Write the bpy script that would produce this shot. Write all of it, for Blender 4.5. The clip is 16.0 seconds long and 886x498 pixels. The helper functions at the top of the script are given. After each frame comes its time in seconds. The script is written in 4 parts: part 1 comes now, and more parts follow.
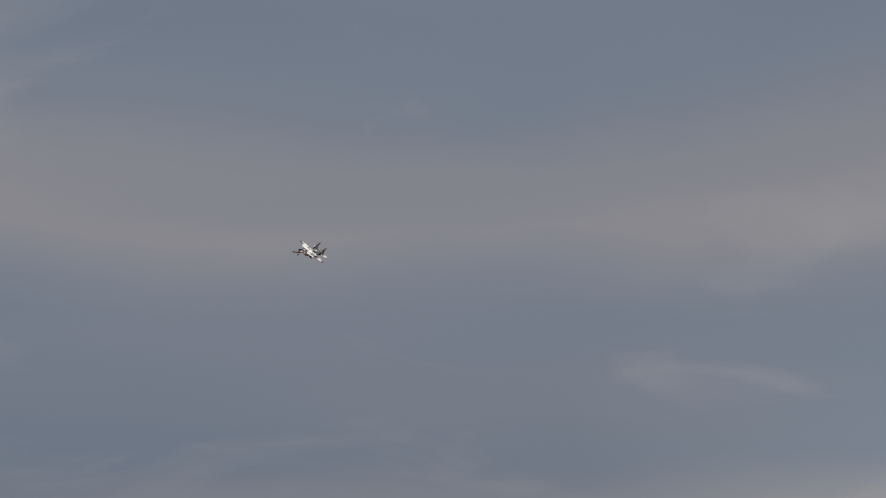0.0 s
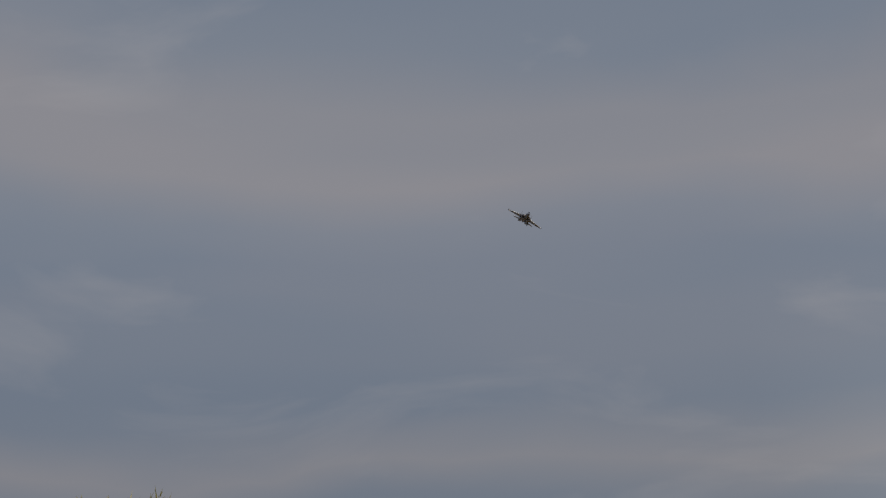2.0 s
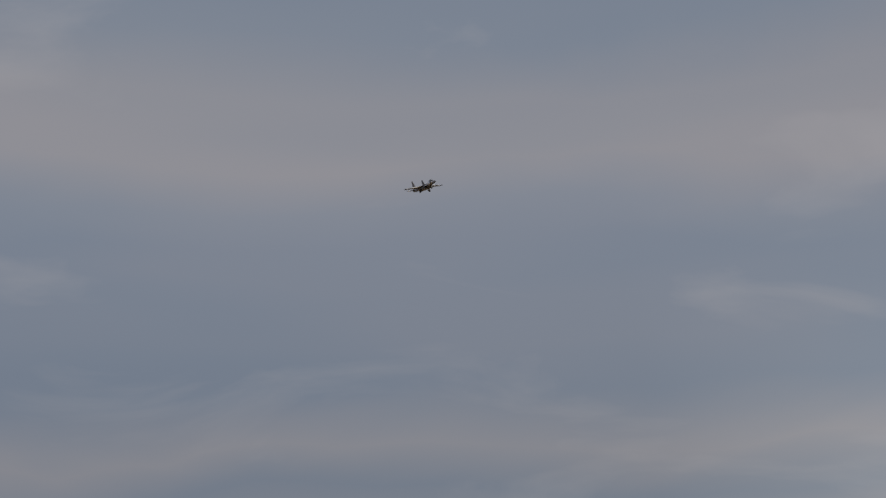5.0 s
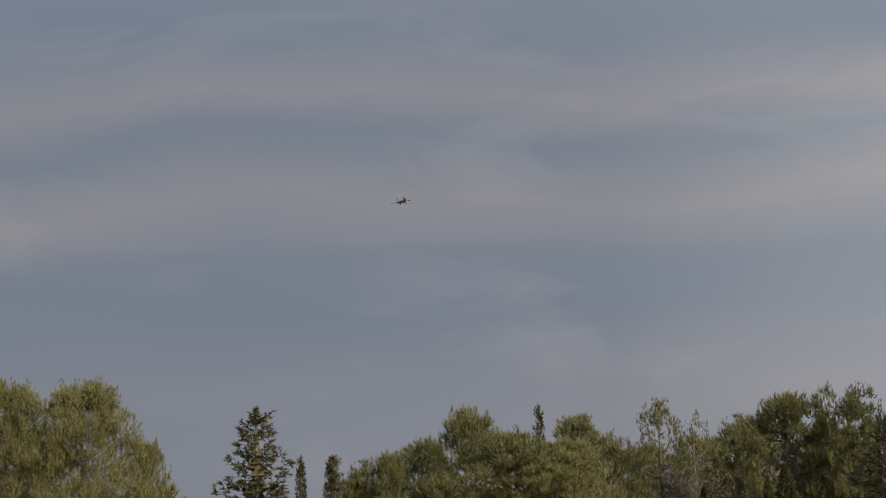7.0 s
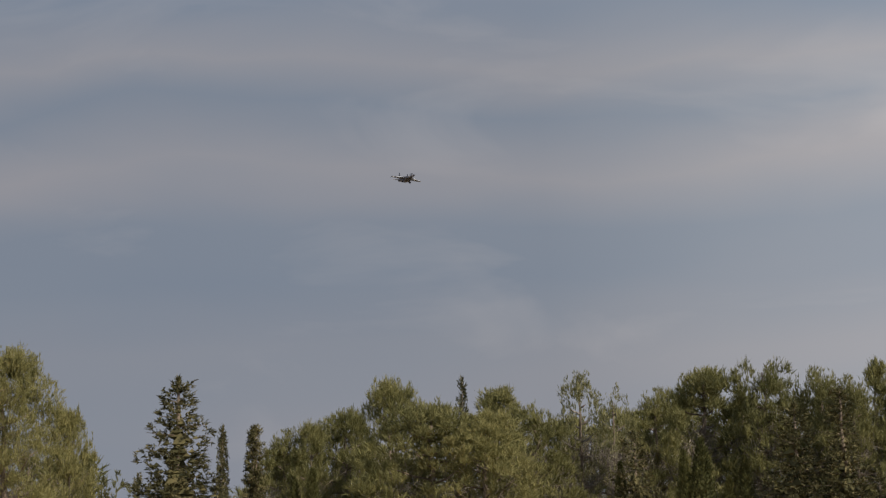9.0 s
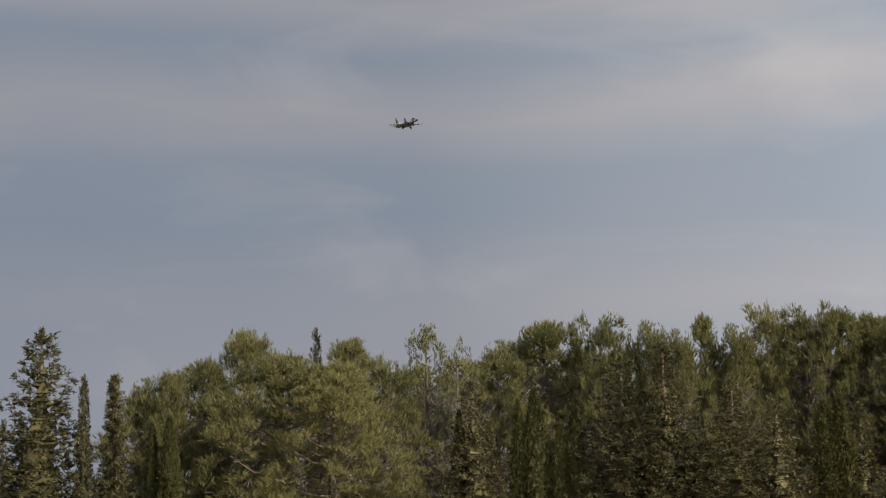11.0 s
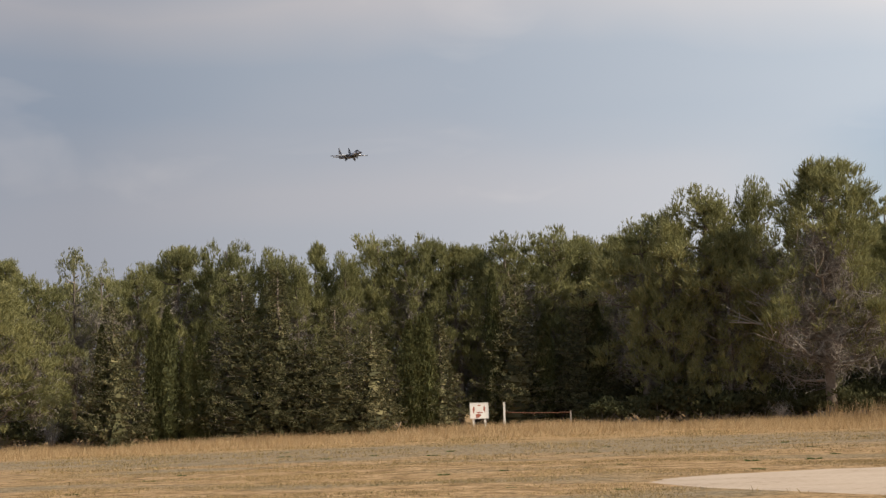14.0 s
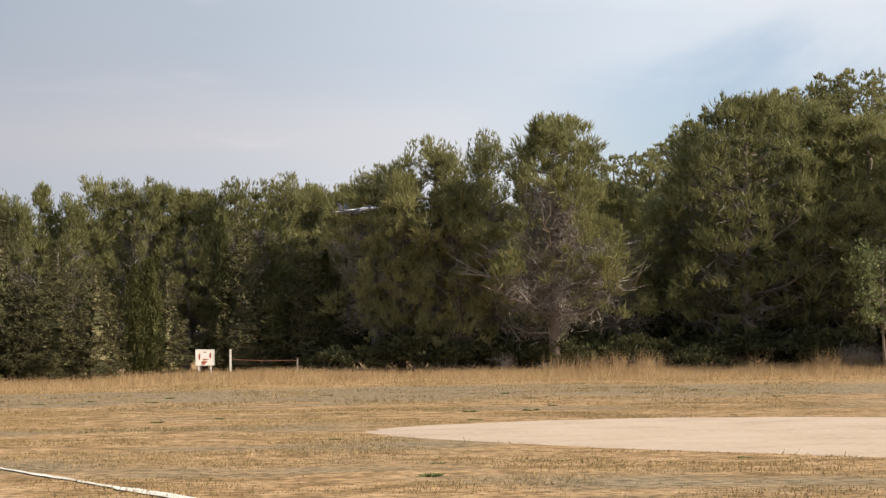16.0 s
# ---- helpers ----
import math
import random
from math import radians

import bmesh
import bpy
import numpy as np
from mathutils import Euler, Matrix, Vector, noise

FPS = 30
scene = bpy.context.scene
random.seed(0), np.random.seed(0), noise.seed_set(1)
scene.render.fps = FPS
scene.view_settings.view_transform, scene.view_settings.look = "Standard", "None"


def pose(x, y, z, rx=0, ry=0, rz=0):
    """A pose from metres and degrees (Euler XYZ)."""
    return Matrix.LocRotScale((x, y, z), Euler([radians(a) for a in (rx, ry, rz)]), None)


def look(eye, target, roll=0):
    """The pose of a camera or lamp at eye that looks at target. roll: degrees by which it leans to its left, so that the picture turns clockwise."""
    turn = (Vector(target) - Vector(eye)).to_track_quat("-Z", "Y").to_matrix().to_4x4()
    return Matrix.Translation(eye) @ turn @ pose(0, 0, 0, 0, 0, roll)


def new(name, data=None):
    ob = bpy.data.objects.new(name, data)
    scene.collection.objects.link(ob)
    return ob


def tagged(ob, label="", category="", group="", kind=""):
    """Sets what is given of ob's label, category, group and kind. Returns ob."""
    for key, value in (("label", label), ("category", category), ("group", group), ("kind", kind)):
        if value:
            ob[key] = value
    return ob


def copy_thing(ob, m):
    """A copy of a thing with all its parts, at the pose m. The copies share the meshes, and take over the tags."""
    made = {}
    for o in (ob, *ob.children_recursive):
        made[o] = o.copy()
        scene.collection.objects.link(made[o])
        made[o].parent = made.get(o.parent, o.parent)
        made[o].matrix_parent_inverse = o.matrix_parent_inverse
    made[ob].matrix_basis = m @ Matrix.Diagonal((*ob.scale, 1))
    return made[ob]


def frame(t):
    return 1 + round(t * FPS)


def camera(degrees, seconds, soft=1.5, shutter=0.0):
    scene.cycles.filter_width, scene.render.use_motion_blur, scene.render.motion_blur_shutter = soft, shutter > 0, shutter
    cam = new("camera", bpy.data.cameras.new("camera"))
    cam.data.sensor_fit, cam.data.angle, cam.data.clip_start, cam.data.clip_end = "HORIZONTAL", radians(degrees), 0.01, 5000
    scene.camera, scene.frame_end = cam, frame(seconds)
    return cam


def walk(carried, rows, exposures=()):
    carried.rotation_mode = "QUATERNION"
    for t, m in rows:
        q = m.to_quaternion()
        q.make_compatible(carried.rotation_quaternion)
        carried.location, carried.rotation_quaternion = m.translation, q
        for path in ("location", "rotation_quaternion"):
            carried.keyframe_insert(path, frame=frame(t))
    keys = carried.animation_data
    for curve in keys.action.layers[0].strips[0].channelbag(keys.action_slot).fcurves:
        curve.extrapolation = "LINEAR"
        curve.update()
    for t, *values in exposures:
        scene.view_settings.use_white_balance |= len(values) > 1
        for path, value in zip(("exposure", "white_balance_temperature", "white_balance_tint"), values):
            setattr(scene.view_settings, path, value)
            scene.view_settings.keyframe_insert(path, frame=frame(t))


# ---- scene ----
EYE = 1.5


def aim(yaw, tilt, lean, ahead):
    """A camera pose: degrees to the right of north, degrees up, lean, and metres ahead of the stand."""
    a = radians(yaw)
    return pose(math.sin(a) * ahead, math.cos(a) * ahead, EYE) @ pose(0, 0, 0, 0, 0, -yaw) @ pose(0, 0, 0, 90 + tilt) @ pose(0, 0, 0, 0, 0, -lean)


cam = camera(27.53, 16.0, soft=1.35)
PATH = [
    (0, -17.996, 24.51, 1.9, 55),
    (0.5, -18.81, 22.297, 1.9, 55.005),
    (1.1, -21.087, 19.849, 1.9, 55.143),
    (1.3, -21.889, 19.654, 1.902, 55.52),
    (1.5, -23.124, 20.976, 1.989, 58.061),
    (1.7, -23.69, 22.202, 1.88, 56.657),
    (2, -23.744, 22.764, 1.9, 55.517),
    (2.5, -23.477, 23.543, 1.926, 59.232),
    (3, -22.959, 21.219, 1.941, 55.768),
    (3.5, -22.816, 22.959, 1.9, 55.039),
    (4, -21.87, 24.135, 1.9, 54.994),
    (4.2, -21.399, 24.027, 1.9, 54.97),
    (5.2, -20, 21.5, 2.1, 51),
    (6.1, -18.85, 17.8, 2.3, 44.3),
    (6.3, -18.725, 17, 2.35, 42.5),
    (6.4, -18.695, 16.12, 2.4, 40.2),
    (6.5, -18.663, 14.793, 2.407, 37.016),
    (6.6, -18.662, 13.824, 2.272, 33.357),
    (6.7, -18.661, 12.929, 2.138, 29.699),
    (6.8, -18.661, 12.146, 2.004, 26.04),
    (6.9, -18.66, 11.513, 1.869, 22.382),
    (7, -18.659, 11.065, 1.751, 19.169),
    (7.5, -18.54, 10.947, 1.469, 19),
    (8, -18.122, 10.768, 1.325, 18.978),
    (10.5, -13.912, 8.603, 1.423, 16.493),
    (11, -12.842, 8.133, 1.396, 14.441),
    (11.5, -11.602, 7.676, 1.53, 12.011),
    (12, -9.882, 7.223, 1.719, 10.125),
    (12.5, -8.259, 6.788, 1.676, 8.081),
    (13, -6.39, 6.246, 1.627, 6.016),
    (13.5, -4.248, 5.454, 1.473, 3.868),
    (14, -2.004, 4.742, 1.466, 1.759),
    (14.5, 0, 4.058, 1.134, 0),
    (15, 2.023, 3.622, 0.799, 0),
    (15.5, 4.251, 3.219, 0.576, 0.15),
    (16, 6.31, 2.967, 0.515, 2.2),
]
walk(cam, [(t, aim(a, b, c, d)) for t, a, b, c, d in PATH], exposures=[
    (0, -0.68),
    (4.2, -0.53),
    (6.5, -0.47),
    (8, -0.39),
    (11, -0.14),
    (12.5, -0.08),
    (14.5, 0.22),
    (16, 0.43),
])

# ---- light ----
SUN_AZ, SUN_EL = 114.0, 33.0


def make_world():
    w = bpy.data.worlds.new("sky")
    scene.world = w
    w.use_nodes = True
    nt = w.node_tree
    nt.nodes.clear()
    N, L = nt.nodes.new, nt.links.new
    out, bg = N("ShaderNodeOutputWorld"), N("ShaderNodeBackground")
    L(bg.outputs[0], out.inputs[0])
    sky = N("ShaderNodeTexSky")
    sky.sky_type, sky.sun_disc = "NISHITA", False
    sky.sun_elevation, sky.sun_rotation = radians(SUN_EL), radians(SUN_AZ)
    skym = N("ShaderNodeVectorMath")
    skym.operation = "SCALE"
    L(sky.outputs[0], skym.inputs[0])
    skym.inputs["Scale"].default_value = 0.085
    tc = N("ShaderNodeTexCoord")

    def noise_tex(scale, rot, size, detail, rough, dist=0.0):
        mp = N("ShaderNodeMapping")
        mp.inputs["Scale"].default_value = scale
        mp.inputs["Rotation"].default_value = [radians(a) for a in rot]
        L(tc.outputs["Generated"], mp.inputs[0])
        n = N("ShaderNodeTexNoise")
        n.inputs["Scale"].default_value, n.inputs["Detail"].default_value = size, detail
        n.inputs["Roughness"].default_value, n.inputs["Distortion"].default_value = rough, dist
        L(mp.outputs[0], n.inputs["Vector"])
        return n.outputs[0]

    def ramp(v, stops):
        r = N("ShaderNodeValToRGB")
        el = r.color_ramp.elements
        el[0].position, el[0].color = stops[0][0], (*stops[0][1], 1)
        el[1].position, el[1].color = stops[1][0], (*stops[1][1], 1)
        for p, c in stops[2:]:
            e = el.new(p)
            e.color = (*c, 1)
        L(v, r.inputs[0])
        return r.outputs[0]

    def mix(f, a, b, kind="MIX"):
        m = N("ShaderNodeMix")
        m.data_type, m.blend_type = "RGBA", kind
        for s, v in ((m.inputs[0], f), (m.inputs[6], a), (m.inputs[7], b)):
            if isinstance(v, (int, float)):
                s.default_value = v
            elif isinstance(v, tuple):
                s.default_value = (*v, 1)
            else:
                L(v, s)
        return m.outputs[2]

    # long grey stratus bands at their heights over the horizon: darker slate and warmer pale grey
    def math_node(kind, *vals):
        n = N("ShaderNodeMath")
        n.operation = kind
        for k, v in enumerate(vals):
            if isinstance(v, (int, float)):
                n.inputs[k].default_value = v
            else:
                L(v, n.inputs[k])
        return n.outputs[0]

    sep = N("ShaderNodeSeparateXYZ")
    L(tc.outputs["Generated"], sep.inputs[0])
    bands = noise_tex((0.9, 0.9, 5.5), (1.5, -3.0, 0), 2.3, 2.5, 0.45, 0.25)
    height = math_node("MULTIPLY", math_node("ARCSINE", sep.outputs["Z"]), 57.2958 / 40)
    bend = noise_tex((1, 1, 2.2), (0, 0, 35), 2.6, 4, 0.5, 0.3)
    height = math_node("ADD", height, math_node("MULTIPLY_ADD", bend, 0.15, -0.075))
    slate, dusk, grey, pale = (0.214, 0.252, 0.318), (0.202, 0.246, 0.322), (0.25, 0.278, 0.332), (0.318, 0.315, 0.346)
    mist, haze = (0.268, 0.284, 0.33), (0.232, 0.268, 0.334)
    levels = ramp(height, [(0.0, grey), (1.0, haze), (0.155, mist), (0.215, slate), (0.262, slate), (0.312, pale), (0.36, slate), (0.395, pale), (0.44, dusk), (0.55, dusk), (0.585, haze), (0.625, pale), (0.685, pale), (0.735, haze), (0.79, dusk)])
    loose = ramp(bands, [(0.36, slate), (0.64, pale), (0.5, grey)])
    clouds = mix(0.3, levels, loose)
    puffs = ramp(noise_tex((1, 1, 2.6), (0, 0, 20), 7.0, 5, 0.5, 0.6), [(0.56, (0, 0, 0)), (0.78, (1, 1, 1))])
    pm = N("ShaderNodeMath")
    pm.operation = "MULTIPLY"
    L(puffs, pm.inputs[0])
    pm.inputs[1].default_value = 0.3
    clouds = mix(pm.outputs[0], clouds, (0.46, 0.44, 0.45))
    # the overcast thins towards the east and near the ground
    east = N("ShaderNodeMapRange")
    east.inputs["From Min"].default_value, east.inputs["From Max"].default_value = -0.42, 0.22
    L(sep.outputs["X"], east.inputs["Value"])
    thin = ramp(east.outputs[0], [(0.0, (1.11, 1.11, 1.11)), (1.0, (2.35, 2.22, 1.98)), (0.3, (1.17, 1.16, 1.14)), (0.45, (1.42, 1.38, 1.31)), (0.62, (1.62, 1.56, 1.46))])
    high = N("ShaderNodeMapRange")
    high.interpolation_type = "SMOOTHSTEP"
    high.inputs["From Min"].default_value, high.inputs["From Max"].default_value = 0.24, 0.42
    L(sep.outputs["Z"], high.inputs["Value"])
    thin = mix(high.outputs[0], thin, (1.24, 1.24, 1.24))
    clouds = mix(1.0, clouds, thin, "MULTIPLY")
    # clear sky low in the east
    ragged = noise_tex((1, 1, 1.8), (0, 0, 60), 5.5, 6, 0.55, 0.5)
    wob = N("ShaderNodeMath")
    wob.operation = "MULTIPLY_ADD"
    L(ragged, wob.inputs[0])
    wob.inputs[1].default_value, wob.inputs[2].default_value = 0.15, -0.075

    def edge(axis, lo, hi):
        add, rng_ = N("ShaderNodeMath"), N("ShaderNodeMapRange")
        L(sep.outputs[axis], add.inputs[0])
        L(wob.outputs[0], add.inputs[1])
        rng_.interpolation_type = "SMOOTHSTEP"
        rng_.inputs["From Min"].default_value, rng_.inputs["From Max"].default_value = lo, hi
        L(add.outputs[0], rng_.inputs["Value"])
        return rng_.outputs[0]

    both = N("ShaderNodeMath")
    both.operation = "MULTIPLY"
    L(edge("X", 0.11, 0.25), both.inputs[0])
    L(edge("Z", 0.175, 0.11), both.inputs[1])
    soft = N("ShaderNodeMath")
    soft.operation = "MULTIPLY"
    L(both.outputs[0], soft.inputs[0])
    soft.inputs[1].default_value = 0.8
    clear = soft.outputs[0]
    blue = mix(1.0, skym.outputs[0], (1.2, 1.18, 1.25), "MULTIPLY")
    L(mix(clear, clouds, blue), bg.inputs[0])
    bg.inputs[1].default_value = 1.0


make_world()
sun = new("sun", bpy.data.lights.new("sun", "SUN"))
sun.data.energy, sun.data.angle, sun.data.color = 4.6, radians(0.6), (1.0, 0.87, 0.68)
_a, _e = radians(SUN_AZ), radians(SUN_EL)
sun.matrix_basis = look((math.sin(_a) * math.cos(_e) * 50, math.cos(_a) * math.cos(_e) * 50, math.sin(_e) * 50), (0, 0, 0))


# ---- materials ----
def material(name, stops, size=3.0, rough=0.85, detail=6.0, bump=0.0, fine=60.0, fine_mix=0.25, metal=0.0, stretch=(1, 1, 1), island=0.0, each=0.0, translucent=0.0):
    """Two scales of noise over a colour ramp; island and each vary the value by loose piece and by object."""
    m = bpy.data.materials.new(name)
    m.use_nodes = True
    nt = m.node_tree
    N, L = nt.nodes.new, nt.links.new
    b = nt.nodes["Principled BSDF"]
    tc, mp = N("ShaderNodeTexCoord"), N("ShaderNodeMapping")
    mp.inputs["Scale"].default_value = stretch
    L(tc.outputs["Object"], mp.inputs[0])
    n1, n2 = N("ShaderNodeTexNoise"), N("ShaderNodeTexNoise")
    for n, s in ((n1, size), (n2, fine)):
        n.inputs["Scale"].default_value, n.inputs["Detail"].default_value = s, detail
        L(mp.outputs[0], n.inputs["Vector"])

    def lerp(a, v, k):
        x = N("ShaderNodeMix")
        x.data_type = "FLOAT"
        x.inputs[0].default_value = k
        L(a, x.inputs[2])
        L(v, x.inputs[3])
        return x.outputs[0]

    v = lerp(n1.outputs[0], n2.outputs[0], fine_mix)
    if island:
        v = lerp(v, N("ShaderNodeNewGeometry").outputs["Random Per Island"], island)
    if each:
        v = lerp(v, N("ShaderNodeObjectInfo").outputs["Random"], each)
    r = N("ShaderNodeValToRGB")
    el = r.color_ramp.elements
    el[0].position, el[0].color = stops[0][0], (*stops[0][1], 1)
    el[1].position, el[1].color = stops[-1][0], (*stops[-1][1], 1)
    for p, c in stops[1:-1]:
        e = el.new(p)
        e.color = (*c, 1)
    L(v, r.inputs[0])
    L(r.outputs[0], b.inputs["Base Color"])
    b.inputs["Roughness"].default_value, b.inputs["Metallic"].default_value = rough, metal
    b.inputs["Specular IOR Level"].default_value = 0.25
    if bump:
        bp = N("ShaderNodeBump")
        bp.inputs["Strength"].default_value, bp.inputs["Distance"].default_value = bump, 0.02
        L(n2.outputs[0], bp.inputs["Height"])
        L(bp.outputs[0], b.inputs["Normal"])
    if translucent:
        t, mx = N("ShaderNodeBsdfTranslucent"), N("ShaderNodeMixShader")
        L(r.outputs[0], t.inputs[0])
        mx.inputs[0].default_value = translucent
        L(b.outputs[0], mx.inputs[1])
        L(t.outputs[0], mx.inputs[2])
        L(mx.outputs[0], nt.nodes["Material Output"].inputs[0])
    return m


# the strong noise in the pine colour also paints shaded gaps between clumps
PINE = material("pine_needles", [(0.29, (0.080, 0.089, 0.036)), (0.49, (0.245, 0.243, 0.106)), (0.78, (0.455, 0.425, 0.200))], 0.5, 0.6, 3, fine=2.2, fine_mix=0.45, island=0.22, each=0.16, translucent=0.38)
PALE = material("grey_green_foliage", [(0.2, (0.130, 0.143, 0.065)), (0.5, (0.260, 0.260, 0.130)), (0.8, (0.468, 0.442, 0.260))], 0.6, 0.6, 3, fine=3.0, island=0.4, translucent=0.4)
FIR = material("dark_cypress_scales", [(0.25, (0.024, 0.029, 0.014)), (0.5, (0.105, 0.104, 0.050)), (0.8, (0.310, 0.272, 0.142))], 0.8, 0.7, 3, fine=4.0, island=0.4, each=0.12, translucent=0.2)
COLUMN = material("green_cypress_scales", [(0.25, (0.034, 0.042, 0.015)), (0.5, (0.105, 0.112, 0.042)), (0.8, (0.175, 0.172, 0.070))], 0.8, 0.7, 3, fine=4.0, island=0.4, each=0.12, translucent=0.2)
BUSH = material("shrub_leaves", [(0.2, (0.030, 0.036, 0.016)), (0.5, (0.085, 0.088, 0.040)), (0.85, (0.140, 0.135, 0.066))], 0.8, 0.85, 3, fine=4.0, island=0.4, each=0.12, translucent=0.25)
BARK = material("pine_bark", [(0.25, (0.09, 0.07, 0.055)), (0.5, (0.20, 0.165, 0.135)), (0.8, (0.34, 0.30, 0.26))], 3.0, 0.9, fine=14.0, bump=0.6, fine_mix=0.45)
TWIG = material("dead_grey_twigs", [(0.2, (0.12, 0.105, 0.095)), (0.5, (0.24, 0.212, 0.192)), (0.85, (0.42, 0.385, 0.35))], 2.0, 0.9, island=0.5)
LEAFY = material("pale_green_leaves", [(0.2, (0.10, 0.13, 0.05)), (0.5, (0.20, 0.23, 0.10)), (0.8, (0.33, 0.35, 0.17))], 0.8, 0.5, 3, fine=4.0, island=0.4, translucent=0.35)
STRAW = material("dry_straw", [(0.2, (0.286, 0.181, 0.088)), (0.5, (0.454, 0.323, 0.176)), (0.85, (0.622, 0.487, 0.302))], 0.35, 0.75, 3, fine=1.5, island=0.45, translucent=0.3)
TURF = material("short_dry_turf", [(0.25, (0.123, 0.107, 0.041)), (0.5, (0.344, 0.246, 0.119)), (0.8, (0.558, 0.418, 0.230))], 0.25, 0.8, 4, fine=1.2, fine_mix=0.35, island=0.35, translucent=0.2)
WEED = material("green_weed", [(0.2, (0.05, 0.075, 0.02)), (0.8, (0.16, 0.18, 0.06))], 1.0, 0.7, island=0.5, translucent=0.2)
SAND = material("pale_sand", [(0.3, (0.36, 0.265, 0.195)), (0.47, (0.53, 0.415, 0.315)), (0.7, (0.60, 0.49, 0.385))], 0.6, 0.95, fine=7.0, fine_mix=0.5, bump=0.9, stretch=(1, 1.3, 1))
LIME = material("white_lime", [(0.3, (0.55, 0.50, 0.42)), (0.6, (0.82, 0.79, 0.72))], 2.0, 0.9, fine=25.0, bump=0.3)
BOARD = material("weathered_white_board", [(0.30, (0.30, 0.13, 0.09)), (0.36, (0.78, 0.76, 0.72)), (0.7, (0.84, 0.83, 0.80))], 3.2, 0.6, fine=22.0, fine_mix=0.3)
POSTM = material("white_post_paint", [(0.3, (0.5, 0.48, 0.44)), (0.6, (0.80, 0.78, 0.74))], 6.0, 0.6, fine=30.0)
RUST = material("rusty_brown_rail", [(0.3, (0.10, 0.045, 0.03)), (0.7, (0.24, 0.11, 0.07))], 5.0, 0.8, fine=40.0)
REDP = material("red_paint", [(0.3, (0.30, 0.08, 0.05)), (0.7, (0.45, 0.16, 0.10))], 8.0, 0.6)


def field_material():
    """Dry mown grass with bare grey soil in long patches and olive growth."""
    m = bpy.data.materials.new("dry_field")
    m.use_nodes = True
    nt = m.node_tree
    N, L = nt.nodes.new, nt.links.new
    b = nt.nodes["Principled BSDF"]
    tc = N("ShaderNodeTexCoord")

    def nz(scale, size, detail=5.0):
        mp, n = N("ShaderNodeMapping"), N("ShaderNodeTexNoise")
        mp.inputs["Scale"].default_value = scale
        L(tc.outputs["Object"], mp.inputs[0])
        n.inputs["Scale"].default_value, n.inputs["Detail"].default_value = size, detail
        L(mp.outputs[0], n.inputs["Vector"])
        return n.outputs[0]

    def ramp(v, stops):
        r = N("ShaderNodeValToRGB")
        el = r.color_ramp.elements
        el[0].position, el[0].color = stops[0][0], (*stops[0][1], 1)
        el[1].position, el[1].color = stops[-1][0], (*stops[-1][1], 1)
        for p, c in stops[1:-1]:
            e = el.new(p)
            e.color = (*c, 1)
        L(v, r.inputs[0])
        return r.outputs[0]

    def mix(f, a, c):
        x = N("ShaderNodeMix")
        x.data_type = "RGBA"
        L(f, x.inputs[0])
        L(a, x.inputs[6])
        L(c, x.inputs[7])
        return x.outputs[2]

    grass = ramp(nz((1, 1, 1), 1.6, 8), [(0.3, (0.171, 0.108, 0.048)), (0.5, (0.377, 0.248, 0.131)), (0.7, (0.522, 0.357, 0.206))])
    olive = ramp(nz((1, 1, 1), 2.4, 8), [(0.3, (0.108, 0.087, 0.035)), (0.7, (0.306, 0.223, 0.100))])
    soil = ramp(nz((1, 1, 1), 3.0, 8), [(0.3, (0.189, 0.148, 0.098)), (0.7, (0.344, 0.279, 0.193))])
    g = mix(ramp(nz((0.5, 0.9, 1), 0.3, 5), [(0.52, (0, 0, 0)), (0.7, (0.6, 0.6, 0.6))]), grass, olive)
    # bare soil: patches everywhere and one wide strip before the tall grass
    sep = N("ShaderNodeSeparateXYZ")
    L(tc.outputs["Object"], sep.inputs[0])
    band = N("ShaderNodeMapRange")
    band.interpolation_type = "SMOOTHSTEP"
    band.inputs["From Min"].default_value, band.inputs["From Max"].default_value = 46.0, 56.0
    band.inputs["To Min"].default_value, band.inputs["To Max"].default_value = 0.0, 0.3
    L(sep.outputs["Y"], band.inputs["Value"])
    add = N("ShaderNodeMath")
    L(band.outputs[0], add.inputs[0])
    L(nz((0.55, 0.9, 1), 0.3, 8), add.inputs[1])
    g = mix(ramp(add.outputs[0], [(0.5, (0, 0, 0)), (0.66, (0.85, 0.85, 0.85))]), g, soil)
    # the straw strip and what lies under the trees
    strip = N("ShaderNodeMapRange")
    strip.interpolation_type = "SMOOTHSTEP"
    strip.inputs["From Min"].default_value, strip.inputs["From Max"].default_value = 61.0, 68.0
    wav = N("ShaderNodeMath")
    wav.operation = "MULTIPLY_ADD"
    L(nz((0.6, 0.3, 1), 0.25, 5), wav.inputs[0])
    wav.inputs[1].default_value = 14.0
    L(sep.outputs["Y"], wav.inputs[2])
    sh = N("ShaderNodeMath")
    L(wav.outputs[0], sh.inputs[0])
    sh.inputs[1].default_value = -7.0
    L(sh.outputs[0], strip.inputs["Value"])
    straw = ramp(nz((1, 1, 1), 1.2, 8), [(0.3, (0.293, 0.181, 0.083)), (0.7, (0.514, 0.346, 0.183))])
    g = mix(strip.outputs[0], g, straw)
    # crumbs and specks
    speck = ramp(nz((1, 0.9, 1), 7.0, 4), [(0.36, (0.55, 0.55, 0.5)), (0.5, (1, 1, 1)), (0.66, (1.25, 1.22, 1.15))])
    mul = N("ShaderNodeMix")
    mul.data_type, mul.blend_type = "RGBA", "MULTIPLY"
    mul.inputs[0].default_value = 1.0
    L(g, mul.inputs[6])
    L(speck, mul.inputs[7])
